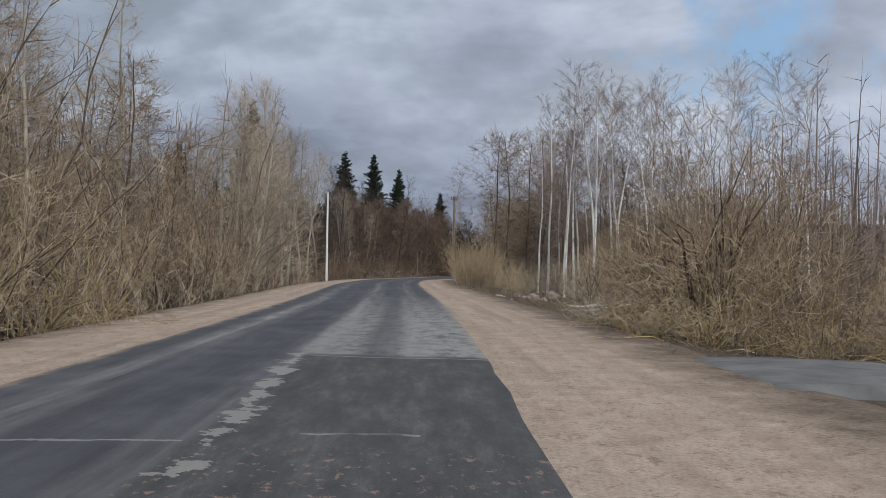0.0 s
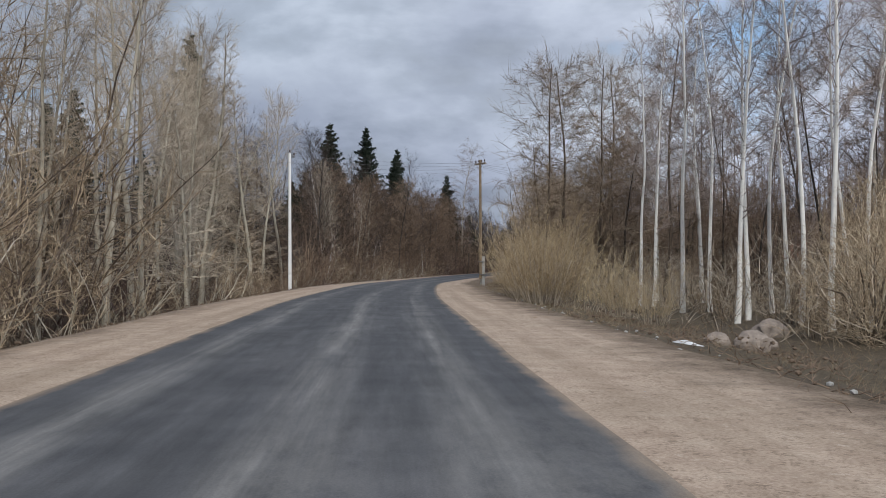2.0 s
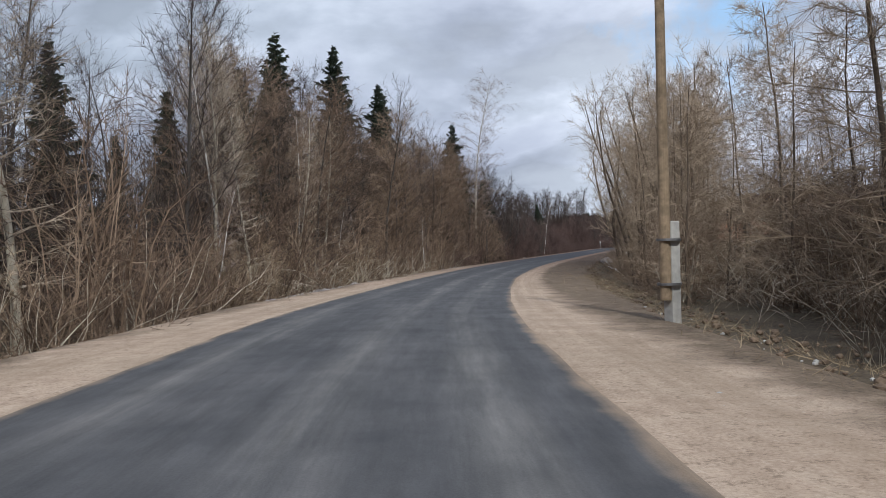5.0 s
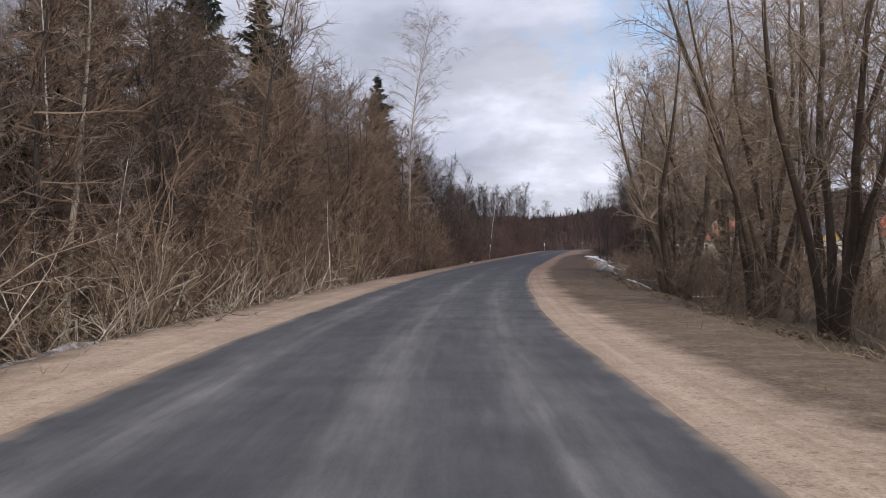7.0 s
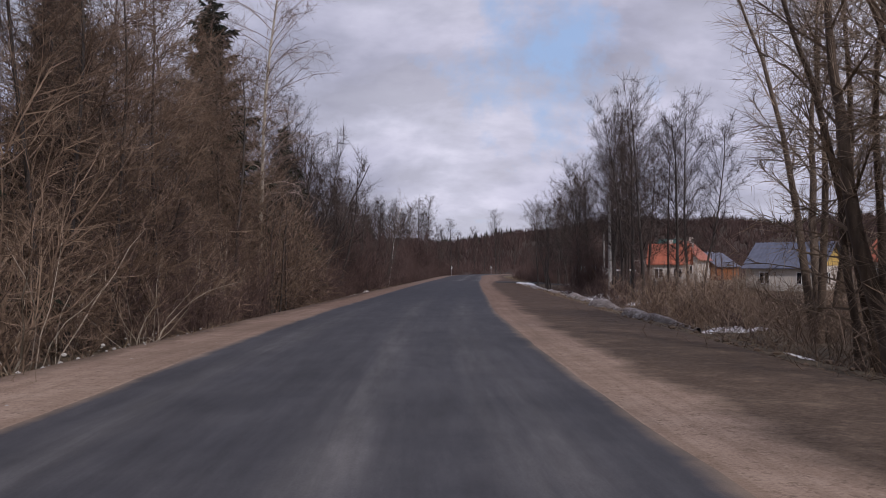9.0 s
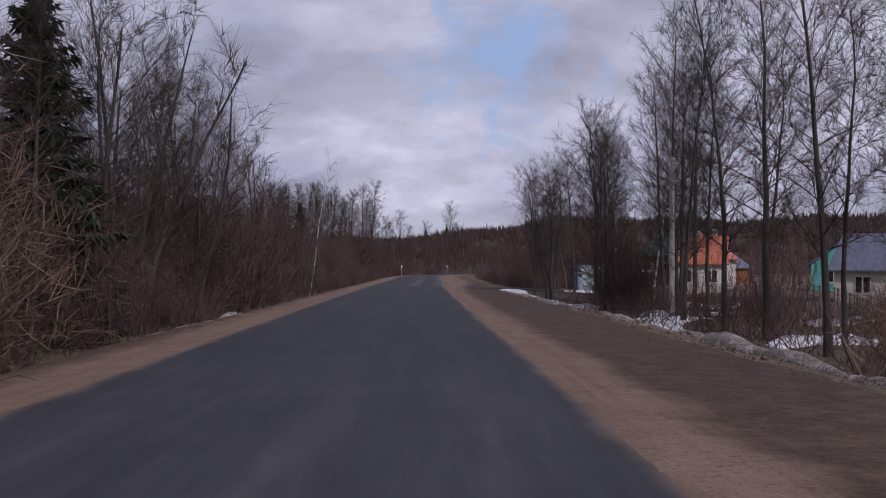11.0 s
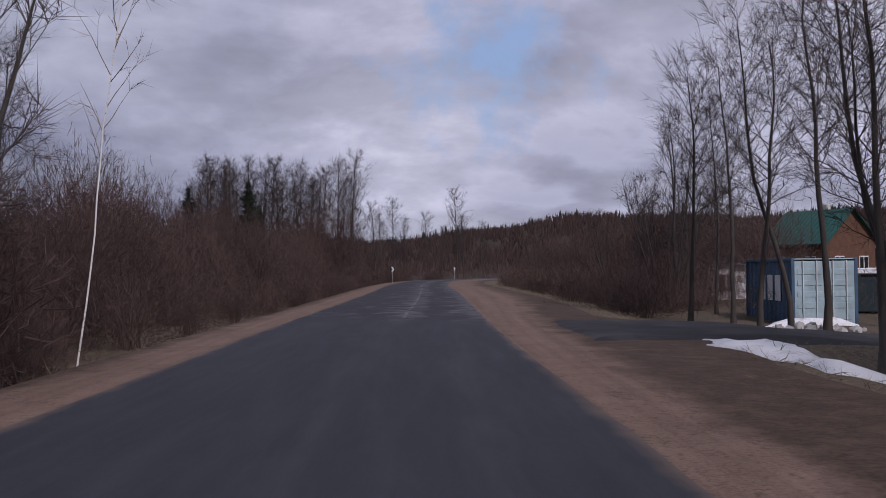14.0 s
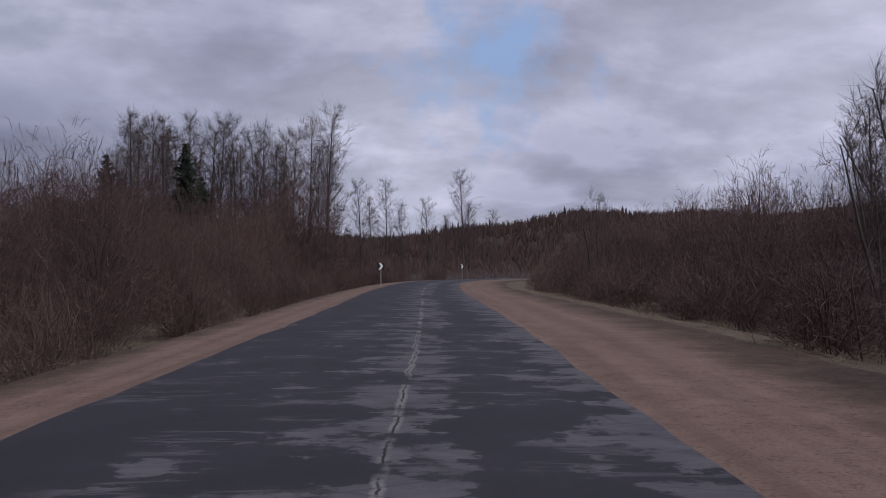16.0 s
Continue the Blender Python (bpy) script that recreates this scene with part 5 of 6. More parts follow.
# right, alders before the village and bushes beyond
spots(ALDER, ((30.8, 230.2, 1.0), (31.7, 230.0, 0.95), (30.8, 227.1, 1.0), (28.9, 226.0, 0.9), (31.9, 242.5, 0.85), (33.3, 242.1, 0.9), (27.0, 219.0, 0.9), (26.0, 214.5, 1.0), (28.0, 213.0, 0.95), (24.5, 209.0, 0.9),
              (24.0, 203.0, 0.85), (26.8, 205.5, 0.9), (33.0, 236.0, 0.9), (29.5, 236.5, 0.75),
              (31.5, 240.0, 1.0), (34.0, 246.0, 0.85), (32.5, 233.0, 1.0), (29.5, 220.0, 0.95), (27.5, 209.0, 0.85), (64.8, 314.8, 0.95), (67.0, 318.0, 0.9), (39.5, 270.5, 0.6)))
spots(BIRCH, ((33.5, 238.5, 0.75),))
for x, y, s in ((29.6, 236.0, 1.2), (30.4, 233.5, 1.0), (31.5, 237.5, 1.2)):
    REDMOUND.put(x, y, s, stretch=1.7)
belt(BROWNBUSH, 190, 238, 10.0, 15, 10, 0.35, 0.55)
belt(HAZELMOUND, 178, 212, 12, 20, 9, 0.4, 0.65)
spots(LANEALDER, ((28.6, 246.2, 0.66), (29.7, 246.8, 0.7), (29.3, 244.9, 0.66), (30.4, 247.6, 0.6), (35.1, 264.7, 0.75), (36.5, 264.1, 0.8), (35.6, 260.9, 0.8), (36.5, 260.5, 0.85), (36.4, 258.5, 0.9)))
spots(SPREAD, ((32.2, 243.4, 1.0), (34.4, 238.0, 0.9), (3.4, 221.0, 1.0), (7.2, 232.5, 0.8), (0.4, 213.0, 1.1)))
belt(REDMOUND, 270, 352, 9.8, 12, 25, 0.65, 0.9, stretch=1.2)
belt(BIGRED, 284, 352, 12.5, 17, 20, 0.6, 0.8, stretch=1.3)
belt(BIGRED, 302, 356, 19, 28, 14, 0.85, 1.1, stretch=1.3)
spots(ROUND, ((39.8, 281.8, 0.68), (41.6, 277.2, 1.1), (44.6, 285.5, 1.0), (47.0, 289.0, 0.85), (40.2, 276.0, 0.8), (48.0, 318.0, 0.7), (49.5, 319.0, 0.6)))
spots(REDMOUND, ((36.4, 279.5, 1.0), (38.4, 272.5, 0.7), (36.6, 273.0, 0.85), (40.5, 274.0, 0.6), (38.0, 277.0, 0.8), (42.0, 278.0, 0.65)))
spots(BIGRED, ((35.5, 229.5, 0.4), (33.5, 218.0, 0.4)))
spots(DARKBUSH, ((31.2, 241.2, 0.5), (32.0, 242.3, 0.6), (32.6, 241.4, 0.45)))
belt(REDMOUND, 352, 385, -14, -7.4, 14, 1.0, 1.4)
spots(BROWNBUSH, ((28.0, 222.0, 0.9), (29.6, 219.5, 0.9), (31.0, 227.0, 0.9), (33.5, 225.5, 1.0), (30.0, 234.0, 0.65), (31.5, 236.5, 0.75), (32.5, 239.0, 0.7), (29.2, 227.0, 0.55), (30.6, 222.5, 0.6), (34.0, 230.0, 0.7), (33.0, 244.0, 0.6), (28.5, 215.5, 0.6), (36.0, 236.0, 0.7)))
thicket(208, 186, 247, 9.8, 24, 15000, 0.7, M_TWIG_RED, "low brown rods among the alders", r=0.012, fill=0.9)
thicket(209, 269, 375, 9.0, 20, 18000, 2.6, M_TWIG_RED, "crowded brown rods of the low roadside bushes", r=0.0065, fill=0.75)
spots(REDMOUND, ((8.6, 231.0, 1.4), (10.2, 236.5, 1.5), (10.6, 242.5, 1.4), (7.0, 236.0, 1.8), (6.0, 228.5, 1.7), (8.2, 243.0, 1.8), (12.2, 250.5, 1.4), (10.4, 248.0, 1.6)), stretch=1.45)
thicket(214, 269, 300, 9.2, 20, 9000, 2.8, M_TWIG_RED, "crowded brown rods beside the village lane", r=0.0065, fill=0.75)
thicket(210, 356, 420, -22, -7, 9000, 3.5, M_TWIG_RED, "crowded brown rods beyond the far bend")
grass(301, 0, 130, -7.6, -5.9, 1800, 0.10, 0.32, "pale dry grass along the shoulder's edge")
grass(302, 58, 140, 6.4, 9.0, 1800, 0.08, 0.28, "pale dry grass along the shoulder's edge")
grass(305, 22, 62, 7.4, 15.0, 2200, 0.10, 0.34, "pale dry grass under the bushes")
grass(303, 130, 330, -6.6, -4.9, 1800, 0.10, 0.3, "pale dry grass along the shoulder's edge")
grass(304, 140, 255, 6.6, 10.0, 2200, 0.05, 0.16, "pale dry grass on the verge")

for seed, y0, y1, d0, d1, n in ((221, 16, 62, 6.0, 9.6, 5200), (222, 56, 142, 5.2, 7.6, 6400), (223, 4, 110, -7.4, -5.7, 6400), (224, 112, 262, -6.2, -4.5, 6400), (225, 140, 250, 5.8, 9.2, 6400), (226, 262, 330, 6.6, 9.0, 3200)):
    thicket(seed, y0, y1, d0, d1, n, 0.07, M_TWIG_HAZEL if seed % 2 else M_DRYGRASS, "dead stalks and broken sticks strewn along the verge", 0.12, 0.6, 2.6, 0.007, 1.0, "sticks")

# ---- far woods ----


def far_woods():
    rg = random.Random(77)
    dark, brown = Wood(), Wood()
    for _ in range(7500):
        a, r = radians(rg.uniform(-30, 65)), 430 + 640 * rg.random() ** 0.75
        x, y = 20 + r * math.sin(a), 230 + r * math.cos(a)
        base = Vector((x, y, gz(x, y) - 1))
        if rg.random() < smooth(760, 960, r) * 0.5:
            h = rg.uniform(5, 12)
            for k in range(3):
                z0 = h * (0.10 + 0.27 * k)
                off = Vector((rg.uniform(-.4, .4), rg.uniform(-.4, .4), 0))
                dark.shoot([base + off + Vector((0, 0, z0)), base + Vector((0, 0, min(h, z0 + h * 0.5)))], [h * (0.19 - 0.05 * k), 0], 3)
        else:
            for _ in range(3):
                q = base + Vector((rg.uniform(-5, 5), rg.uniform(-5, 5), 0))
                for _ in range(4):
                    d = Vector((rg.gauss(0, 0.3), rg.gauss(0, 0.3), 1)).normalized()
                    brown.shoot([q, q + d * rg.uniform(4, 10)], [0.55, 0], 3)
    tagged(dark.mesh("far_woods", M_NEEDLE, None), "dark spruce wood on the far hill", "woods", kind="stuff")
    tagged(brown.mesh("far_woods", M_TWIG_RED, None), "brown leafless wood on the far hill", "woods", kind="stuff")
    # leafless scrub on the flat land before the hill
    w = Wood()
    for _ in range(17000):
        x, y = rg.uniform(-60, 260), rg.uniform(395, 600)
        d, _ = lateral(x, y)
        if abs(d[0]) < 9:
            continue
        p = Vector((x, y, gz(x, y) + 3.5 * rg.random() ** 1.3))
        w.shoot([p, p + Vector((rg.gauss(0, 0.7), rg.gauss(0, 0.7), 1)).normalized() * rg.uniform(0.8, 3.0)], [0.045, 0], 3)
    tagged(w.mesh("scrub", M_TWIG_RED, None), "brown leafless scrub on the land before the hill", "scrub", kind="stuff")



def deep_wood(seed, y0, y1, d0, d1, n, h0, h1, mat, label):
    """The depth of the leafless wood behind the roadside trees."""
    rg = random.Random(seed)
    w = Wood()
    for x, y, z in scatter(y0, y1, d0, d1, n, rg):
        h = rg.uniform(h0, h1)
        p = Vector((x + rg.uniform(-2, 2), y + rg.uniform(-3, 3), z - 0.3))
        top = p + Vector((rg.gauss(0, 0.4), rg.gauss(0, 0.4), h))
        w.shoot([p, top], [0.06 + h * 0.006, 0], 3)
        for _ in range(13):
            u = rg.uniform(0.2, 0.97)
            q = p.lerp(top, u)
            d = heading(rg.uniform(0, 6.28), rg.uniform(0.2, 1.1))
            ln = h * 0.24 * (1.15 - u) * rg.uniform(0.6, 1.3) + 0.4
            w.shoot([q, q + d * ln], [0.028, 0], 3)
            q2 = q + d * ln * 0.5
            w.shoot([q2, q2 + (d + rvec(rg, 0.5)).normalized() * ln * 0.6], [0.02, 0], 3)
    tagged(w.mesh("leafless_wood", mat, None), label, "woods", kind="stuff")


far_woods()
deep_wood(501, 0, 62, -70, -17, 350, 8, 14, M_TWIG_BIRCH, "grey leafless wood behind the roadside bushes")
deep_wood(506, 62, 112, -70, -15, 420, 8, 14, M_TWIG_ALDER, "dark leafless wood behind the aspens")
deep_wood(502, 110, 260, -80, -20, 800, 10, 17, M_TWIG_ALDER, "dark leafless wood behind the roadside trees")
deep_wood(503, 260, 350, -90, -24, 420, 7, 12, M_TWIG_ALDER, "dark leafless wood behind the roadside bushes")
deep_wood(504, 40, 185, 24, 90, 900, 9, 15, M_TWIG_BIRCH, "grey leafless wood behind the birches")
deep_wood(505, 290, 350, 34, 90, 160, 5, 9, M_TWIG_RED, "brown leafless wood beyond the village")

# ---- poles, wires, signs ----
M_WHITEPOLE = plain("whitewashed_pole", (0.90, 0.89, 0.87), 0.8, 0, 0.1, 3.0)
M_OLDWOOD = plain("weathered_pole_wood", (0.33, 0.25, 0.17), 0.9, 0, 0.45, 5.0)
M_CONCRETE = plain("grey_concrete", (0.46, 0.45, 0.43), 0.9, 0, 0.3, 4.0)
M_PORCELAIN = plain("brown_porcelain", (0.10, 0.06, 0.045), 0.25)
M_STEEL = plain("dull_steel", (0.28, 0.28, 0.29), 0.5, 0.8)
M_WIRE = plain("aluminium_wire", (0.20, 0.20, 0.21), 0.5, 0.6)
M_BLACK = plain("black_paint", (0.025, 0.025, 0.027), 0.6)
M_WHITE = plain("white_paint", (0.78, 0.78, 0.77), 0.6, 0, 0.12)


def cyl(bm, p, q, r0, r1=None, sides=10):
    """A closed tapered round bar from p to q."""
    p, q = Vector(p), Vector(q)
    r1 = r0 if r1 is None else r1
    t = (q - p).normalized()
    a = t.orthogonal().normalized()
    b = t.cross(a)
    rings = [[bm.verts.new(c + (a * math.cos(2 * math.pi * s / sides) + b * math.sin(2 * math.pi * s / sides)) * r) for s in range(sides)] for c, r in ((p, r0), (q, r1))]
    for s in range(sides):
        bm.faces.new((rings[0][s], rings[0][(s + 1) % sides], rings[1][(s + 1) % sides], rings[1][s]))
    bm.faces.new(rings[0][::-1])
    bm.faces.new(rings[1])


def box(bm, lo, hi, bevel=0.0):
    vs = [bm.verts.new((x, y, z)) for x in (lo[0], hi[0]) for y in (lo[1], hi[1]) for z in (lo[2], hi[2])]
    fs = [bm.faces.new([vs[i] for i in f]) for f in ((0, 1, 3, 2), (4, 6, 7, 5), (0, 4, 5, 1), (2, 3, 7, 6), (0, 2, 6, 4), (1, 5, 7, 3))]
    if bevel:
        bmesh.ops.bevel(bm, geom=list({e for f in fs for e in f.edges}), offset=bevel, segments=2, affect="EDGES", profile=0.5)


def made(fn, *a, **k):
    bm = bmesh.new()
    fn(bm, *a, **k)
    return bm


def insulator(parent, x, y, z):
    bm = bmesh.new()
    cyl(bm, (x, y, z), (x, y, z + 0.10), 0.012, 0.012, 6)
    cyl(bm, (x, y, z + 0.09), (x, y, z + 0.13), 0.055, 0.05, 10)
    cyl(bm, (x, y, z + 0.13), (x, y, z + 0.20), 0.035, 0.045, 10)
    cyl(bm, (x, y, z + 0.20), (x, y, z + 0.23), 0.045, 0.02, 10)
    part("insulator", bm, M_PORCELAIN, parent, "brown porcelain insulator")


ARM = ((-0.55, 0.0), (-0.18, 0.0), (0.18, 0.0), (0.55, 0.0))


def pole(x, y, height, base_mat, r, label, stub=False, arm=True, turn=0.0, lean=0.0, name="utility_pole"):
    z = gz(x, y)
    ob = thing(name, label, "pole", pose(x, y, z - 0.1, 0, lean, turn), "poles of the power line")
    part("shaft", made(cyl, (0, 0, 0.6 if stub else 0), (0, 0, height), r, r * 0.72, 14), base_mat, ob)
    if stub:
        part("footing", made(box, (-0.13, -0.30, 0), (0.13, -0.06, 2.2), 0.02), M_CONCRETE, ob, "grey concrete footing bound to the pole")
        for zz in (0.9, 1.8):
            part("binding", made(cyl, (0, -0.1, zz), (0, -0.1, zz + 0.05), 0.25, 0.25, 14), M_STEEL, ob)
    if arm:
        part("crossarm", made(box, (-0.65, -0.05, height - 0.32), (0.65, 0.05, height - 0.22), 0.008), M_OLDWOOD if stub else M_STEEL, ob)
        bm = bmesh.new()
        cyl(bm, (-0.5, 0.06, height - 0.27), (0, 0.06, height - 0.75), 0.018)
        cyl(bm, (0.5, 0.06, height - 0.27), (0, 0.06, height - 0.75), 0.018)
        part("brace", bm, M_STEEL, ob)
        for ax, ay in ARM:
            insulator(ob, ax, ay, height - 0.22)
    else:
        part("bracket", made(box, (-0.06, -0.35, height - 0.25), (0.06, 0.06, height - 0.18), 0.008), M_STEEL, ob)
        insulator(ob, 0, -0.3, height - 0.18)
        insulator(ob, 0, 0, height)
    return ob


WP, GP = (-11.87, 94.6), (0.5, 102.4)
ang = math.degrees(math.atan2(GP[1] - WP[1], GP[0] - WP[0])) + 90
pole(*WP, 8.95, M_WHITEPOLE, 0.115, "whitewashed round pole with insulators at the shoulder", False, False, ang)
pole(*GP, 9.1, M_OLDWOOD, 0.12, "weathered wooden pole on a concrete footing beside the road", True, True, ang)
pole(29.7, 228.7, 8.2, M_CONCRETE, 0.15, "pale concrete pole among the alders", False, False, 20)
pole(41.6, 262.0, 6.6, M_CONCRETE, 0.13, "pale concrete pole beside the village lane", False, False, 20)
pole(84.8, 371.6, 9.2, M_CONCRETE, 0.17, "pale concrete pole rising above the bushes", False, False, 20)


def wires(a, b, ha, hb, sag, ka, kb):
    """Sagging wires between two poles; ka and kb: how wide they are spread at either end."""
    pa, pb = Vector((*a, gz(*a) - 0.1 + ha)), Vector((*b, gz(*b) - 0.1 + hb))
    along_ = (pb - pa).normalized()
    side = Vector((along_.y, -along_.x, 0)).normalized()
    ob = thing("power_line", "thin sagging power wires strung across the road", "wires", Matrix.Translation(pa))
    for k, (off, _) in enumerate(ARM):
        w = Wood()
        pts = [pa.lerp(pb, u / 14) + side * off * (ka + (kb - ka) * u / 14) - Vector((0, 0, sag * (0.7 + 0.5 * k) * 4 * (u / 14) * (1 - u / 14) + 0.16 * k)) - pa for u in range(15)]
        w.shoot(pts, [0.006] * 15, 5)
        w.mesh("wire", M_WIRE, ob)


wires(WP, GP, 8.85, 8.9, 0.25, 0.18, 1.0)
wires(GP, (22.0, 116.0), 8.9, 9.0, 0.5, 1.0, 1.0)
wires((-36.0, 80.0), WP, 8.5, 8.85, 0.5, 1.0, 0.18)


def chevron_sign(x, y, height, turn):
    ob = thing("chevron_sign", "small black bend sign with a white chevron on a thin post", "sign", pose(x, y, gz(x, y) - 0.2, 0, 0, turn), "bend signs")
    part("post", made(cyl, (0, 0, 0), (0, 0, height), 0.03, 0.03, 10), M_CONCRETE, ob)
    part("panel", made(box, (-0.27, -0.065, height - 0.55), (0.27, -0.045, height), 0.006), M_BLACK, ob)
    bm = bmesh.new()
    for s in (1, -1):
        vs = [(-0.2, 0.0), (-0.02, 0.0), (0.2, 0.27), (0.02, 0.27)] if s == 1 else [(-0.02, 0.54), (-0.2, 0.54), (0.02, 0.27), (0.2, 0.27)]
        lo = [bm.verts.new((u, -0.068, height - 0.545 + v * 0.98)) for u, v in vs]
        hi = [bm.verts.new((u, -0.074, height - 0.545 + v * 0.98)) for u, v in vs]
        bm.faces.new(hi)
        for i in range(4):
            bm.faces.new((lo[i], lo[(i + 1) % 4], hi[(i + 1) % 4], hi[i]))
    bmesh.ops.recalc_face_normals(bm, faces=bm.faces[:])
    part("chevron", bm, M_WHITE, ob, "white chevron")


chevron_sign(38.85, 339.7, 2.2, -14)
chevron_sign(58.4, 386.2, 2.7, -16)

# ---- snow ----


def snow_patch(points, width, thick, seed, label):
    """Old snow along a line: a lumpy mound with a ragged rim."""
    pts = [Vector((*p, 0)) for p in points]
    length = sum((b - a).length for a, b in zip(pts, pts[1:]))
    n, m = max(12, int(length / 0.35)), max(8, int(width / 0.22))
    verts, faces = [], []
    for i in range(n + 1):
        u = i / n
        p, t = along(pts, u)
        s = Vector((t.y, -t.x, 0))
        taper = min(1.0, 5 * u + 0.1, 5 * (1 - u) + 0.1) * (0.65 + 0.55 * noise.noise((u * length * 0.35, seed, 0)))
        for j in range(m + 1):
            v = 2 * j / m - 1
            rag = 1 + 0.35 * noise.noise((u * length * 0.9, v * 1.2 + seed, 3.0))
            q = p + s * v * 0.5 * width * max(0.12, taper) * rag
            h = thick * (1 - abs(v) ** 2.4) * max(0.2, taper) + 0.09 * noise.noise((q.x * 1.6, q.y * 1.6, seed)) + 0.04 * noise.noise((q.x * 5, q.y * 5, seed))
            verts.append((q.x, q.y, gz(q.x, q.y) - 0.03 + max(-0.06, h) - 0.35 * max(0.0, abs(v) - 0.72) / 0.28))
    w = m + 1
    faces = [(i * w + j, i * w + j + 1, (i + 1) * w + j + 1, (i + 1) * w + j) for i in range(n) for j in range(m)]
    ob = mesh_object("snow_patch", verts, faces, M_BANK if label == BANK else M_SNOW, smooth_faces=True)
    tagged(ob, label, "snow", "patches of old snow")


def along_road(y0, y1, d, n=8, wave=0.4):
    return [place(y0 + (y1 - y0) * i / n, d + wave * math.sin(i * 1.7)) for i in range(n + 1)]


SNOW = "flat patch of dirty melting snow on the ground"
BANK = "low dirty bank of ploughed snow along the verge"
snow_patch([(6.2, 49.6), (8.4, 49.2), (10.6, 49.6), (13.4, 49.8)], 3.4, 0.16, 1, SNOW)
snow_patch([(6.6, 45.4), (8.0, 44.6), (9.4, 44.4), (11.4, 44.8)], 2.2, 0.3, 21, SNOW)
snow_patch([(1.9, 52.8), (2.5, 52.0), (3.0, 51.4)], 0.4, 0.08, 20, SNOW)
snow_patch(along_road(112, 147, -5.6, 12, 0.12), 0.8, 0.2, 2, BANK)
snow_patch(along_road(96, 112, -6.9), 0.5, 0.12, 3, BANK)
snow_patch(along_road(200, 221, -4.95, 8, 0.12), 0.8, 0.27, 4, BANK)
snow_patch(along_road(193, 222, 8.2), 1.5, 0.34, 5, BANK)
snow_patch(along_road(176, 196, 7.8), 1.3, 0.34, 6, BANK)
snow_patch(along_road(222, 246, 7.4, 8, 0.25), 1.0, 0.18, 7, BANK)
snow_patch([(28.0, 251.8), (28.3, 248.2), (28.7, 244.5), (29.4, 240.5), (30.4, 235.0)], 4.6, 0.3, 8, SNOW)
snow_patch([(22.8, 215.0), (24.4, 219.0), (26.4, 223.5), (28.6, 226.8)], 3.2, 0.34, 22, SNOW)
snow_patch([(11.0, 170.5), (12.5, 166.0), (13.4, 161.0)], 1.6, 0.1, 18, SNOW)
snow_patch([(21.0, 218.5), (22.4, 215.5), (23.4, 211.5)], 2.4, 0.14, 19, SNOW)
snow_patch([(22.5, 222.0), (25.0, 224.5), (27.5, 226.5), (31, 227)], 3.4, 0.36, 9, SNOW)
snow_patch([(24, 211), (27, 213.5), (31, 215)], 3.4, 0.36, 10, SNOW)
snow_patch([(29, 231), (33, 233), (37, 234)], 3.4, 0.36, 11, SNOW)
snow_patch([(33, 222), (38, 226), (43, 228)], 3.4, 0.36, 12, SNOW)
snow_patch([(35, 238), (40, 241), (46, 243)], 3.4, 0.36, 13, SNOW)
snow_patch([(16.5, 186), (19, 188), (22, 189)], 2.0, 0.12, 14, SNOW)
snow_patch([(28.7, 256.3), (29.2, 256.2), (29.8, 256.0)], 0.6, 0.12, 15, SNOW)
snow_patch([(36.5, 262.2), (38.5, 262.6), (40.5, 262.4)], 1.3, 0.45, 16, "heap of dirty snow and rubble before the container")

# ---- village ----
M_RED = plain("red_metal_roof", (0.42, 0.13, 0.075), 0.5, 0, 0.3)
M_GREEN = plain("green_metal_roof", (0.02, 0.105, 0.085), 0.5, 0, 0.3)
M_TEAL = plain("teal_siding", (0.10, 0.42, 0.40), 0.6, 0, 0.2)
M_BLUEGREY = plain("blue_grey_roof", (0.13, 0.145, 0.20), 0.55, 0, 0.3)
M_ORANGE = plain("orange_brown_boards", (0.30, 0.115, 0.045), 0.75, 0, 0.35)
M_PLASTER = plain("pale_plaster", (0.62, 0.58, 0.52), 0.9, 0, 0.2)
M_YELLOW = plain("yellow_boards", (0.58, 0.40, 0.12), 0.8, 0, 0.25)
M_BROWNWALL = plain("brown_log_wall", (0.16, 0.085, 0.055), 0.85, 0, 0.35)
M_CONTAINER = plain("blue_container_steel", (0.085, 0.15, 0.235), 0.5, 0, 0.35, 1.2)
M_PALEBLUE = plain("faded_blue_steel", (0.43, 0.56, 0.61), 0.55, 0, 0.3, 1.5)
M_DARKGLASS = plain("dark_window_glass", (0.02, 0.022, 0.026), 0.08, 0, 0.1)
M_GARAGE = plain("dark_teal_sheet_metal", (0.028, 0.052, 0.062), 0.5, 0, 0.4, 1.4)
M_GREYWOOD = plain("grey_weathered_boards", (0.24, 0.21, 0.18), 0.9, 0, 0.4, 4.0)


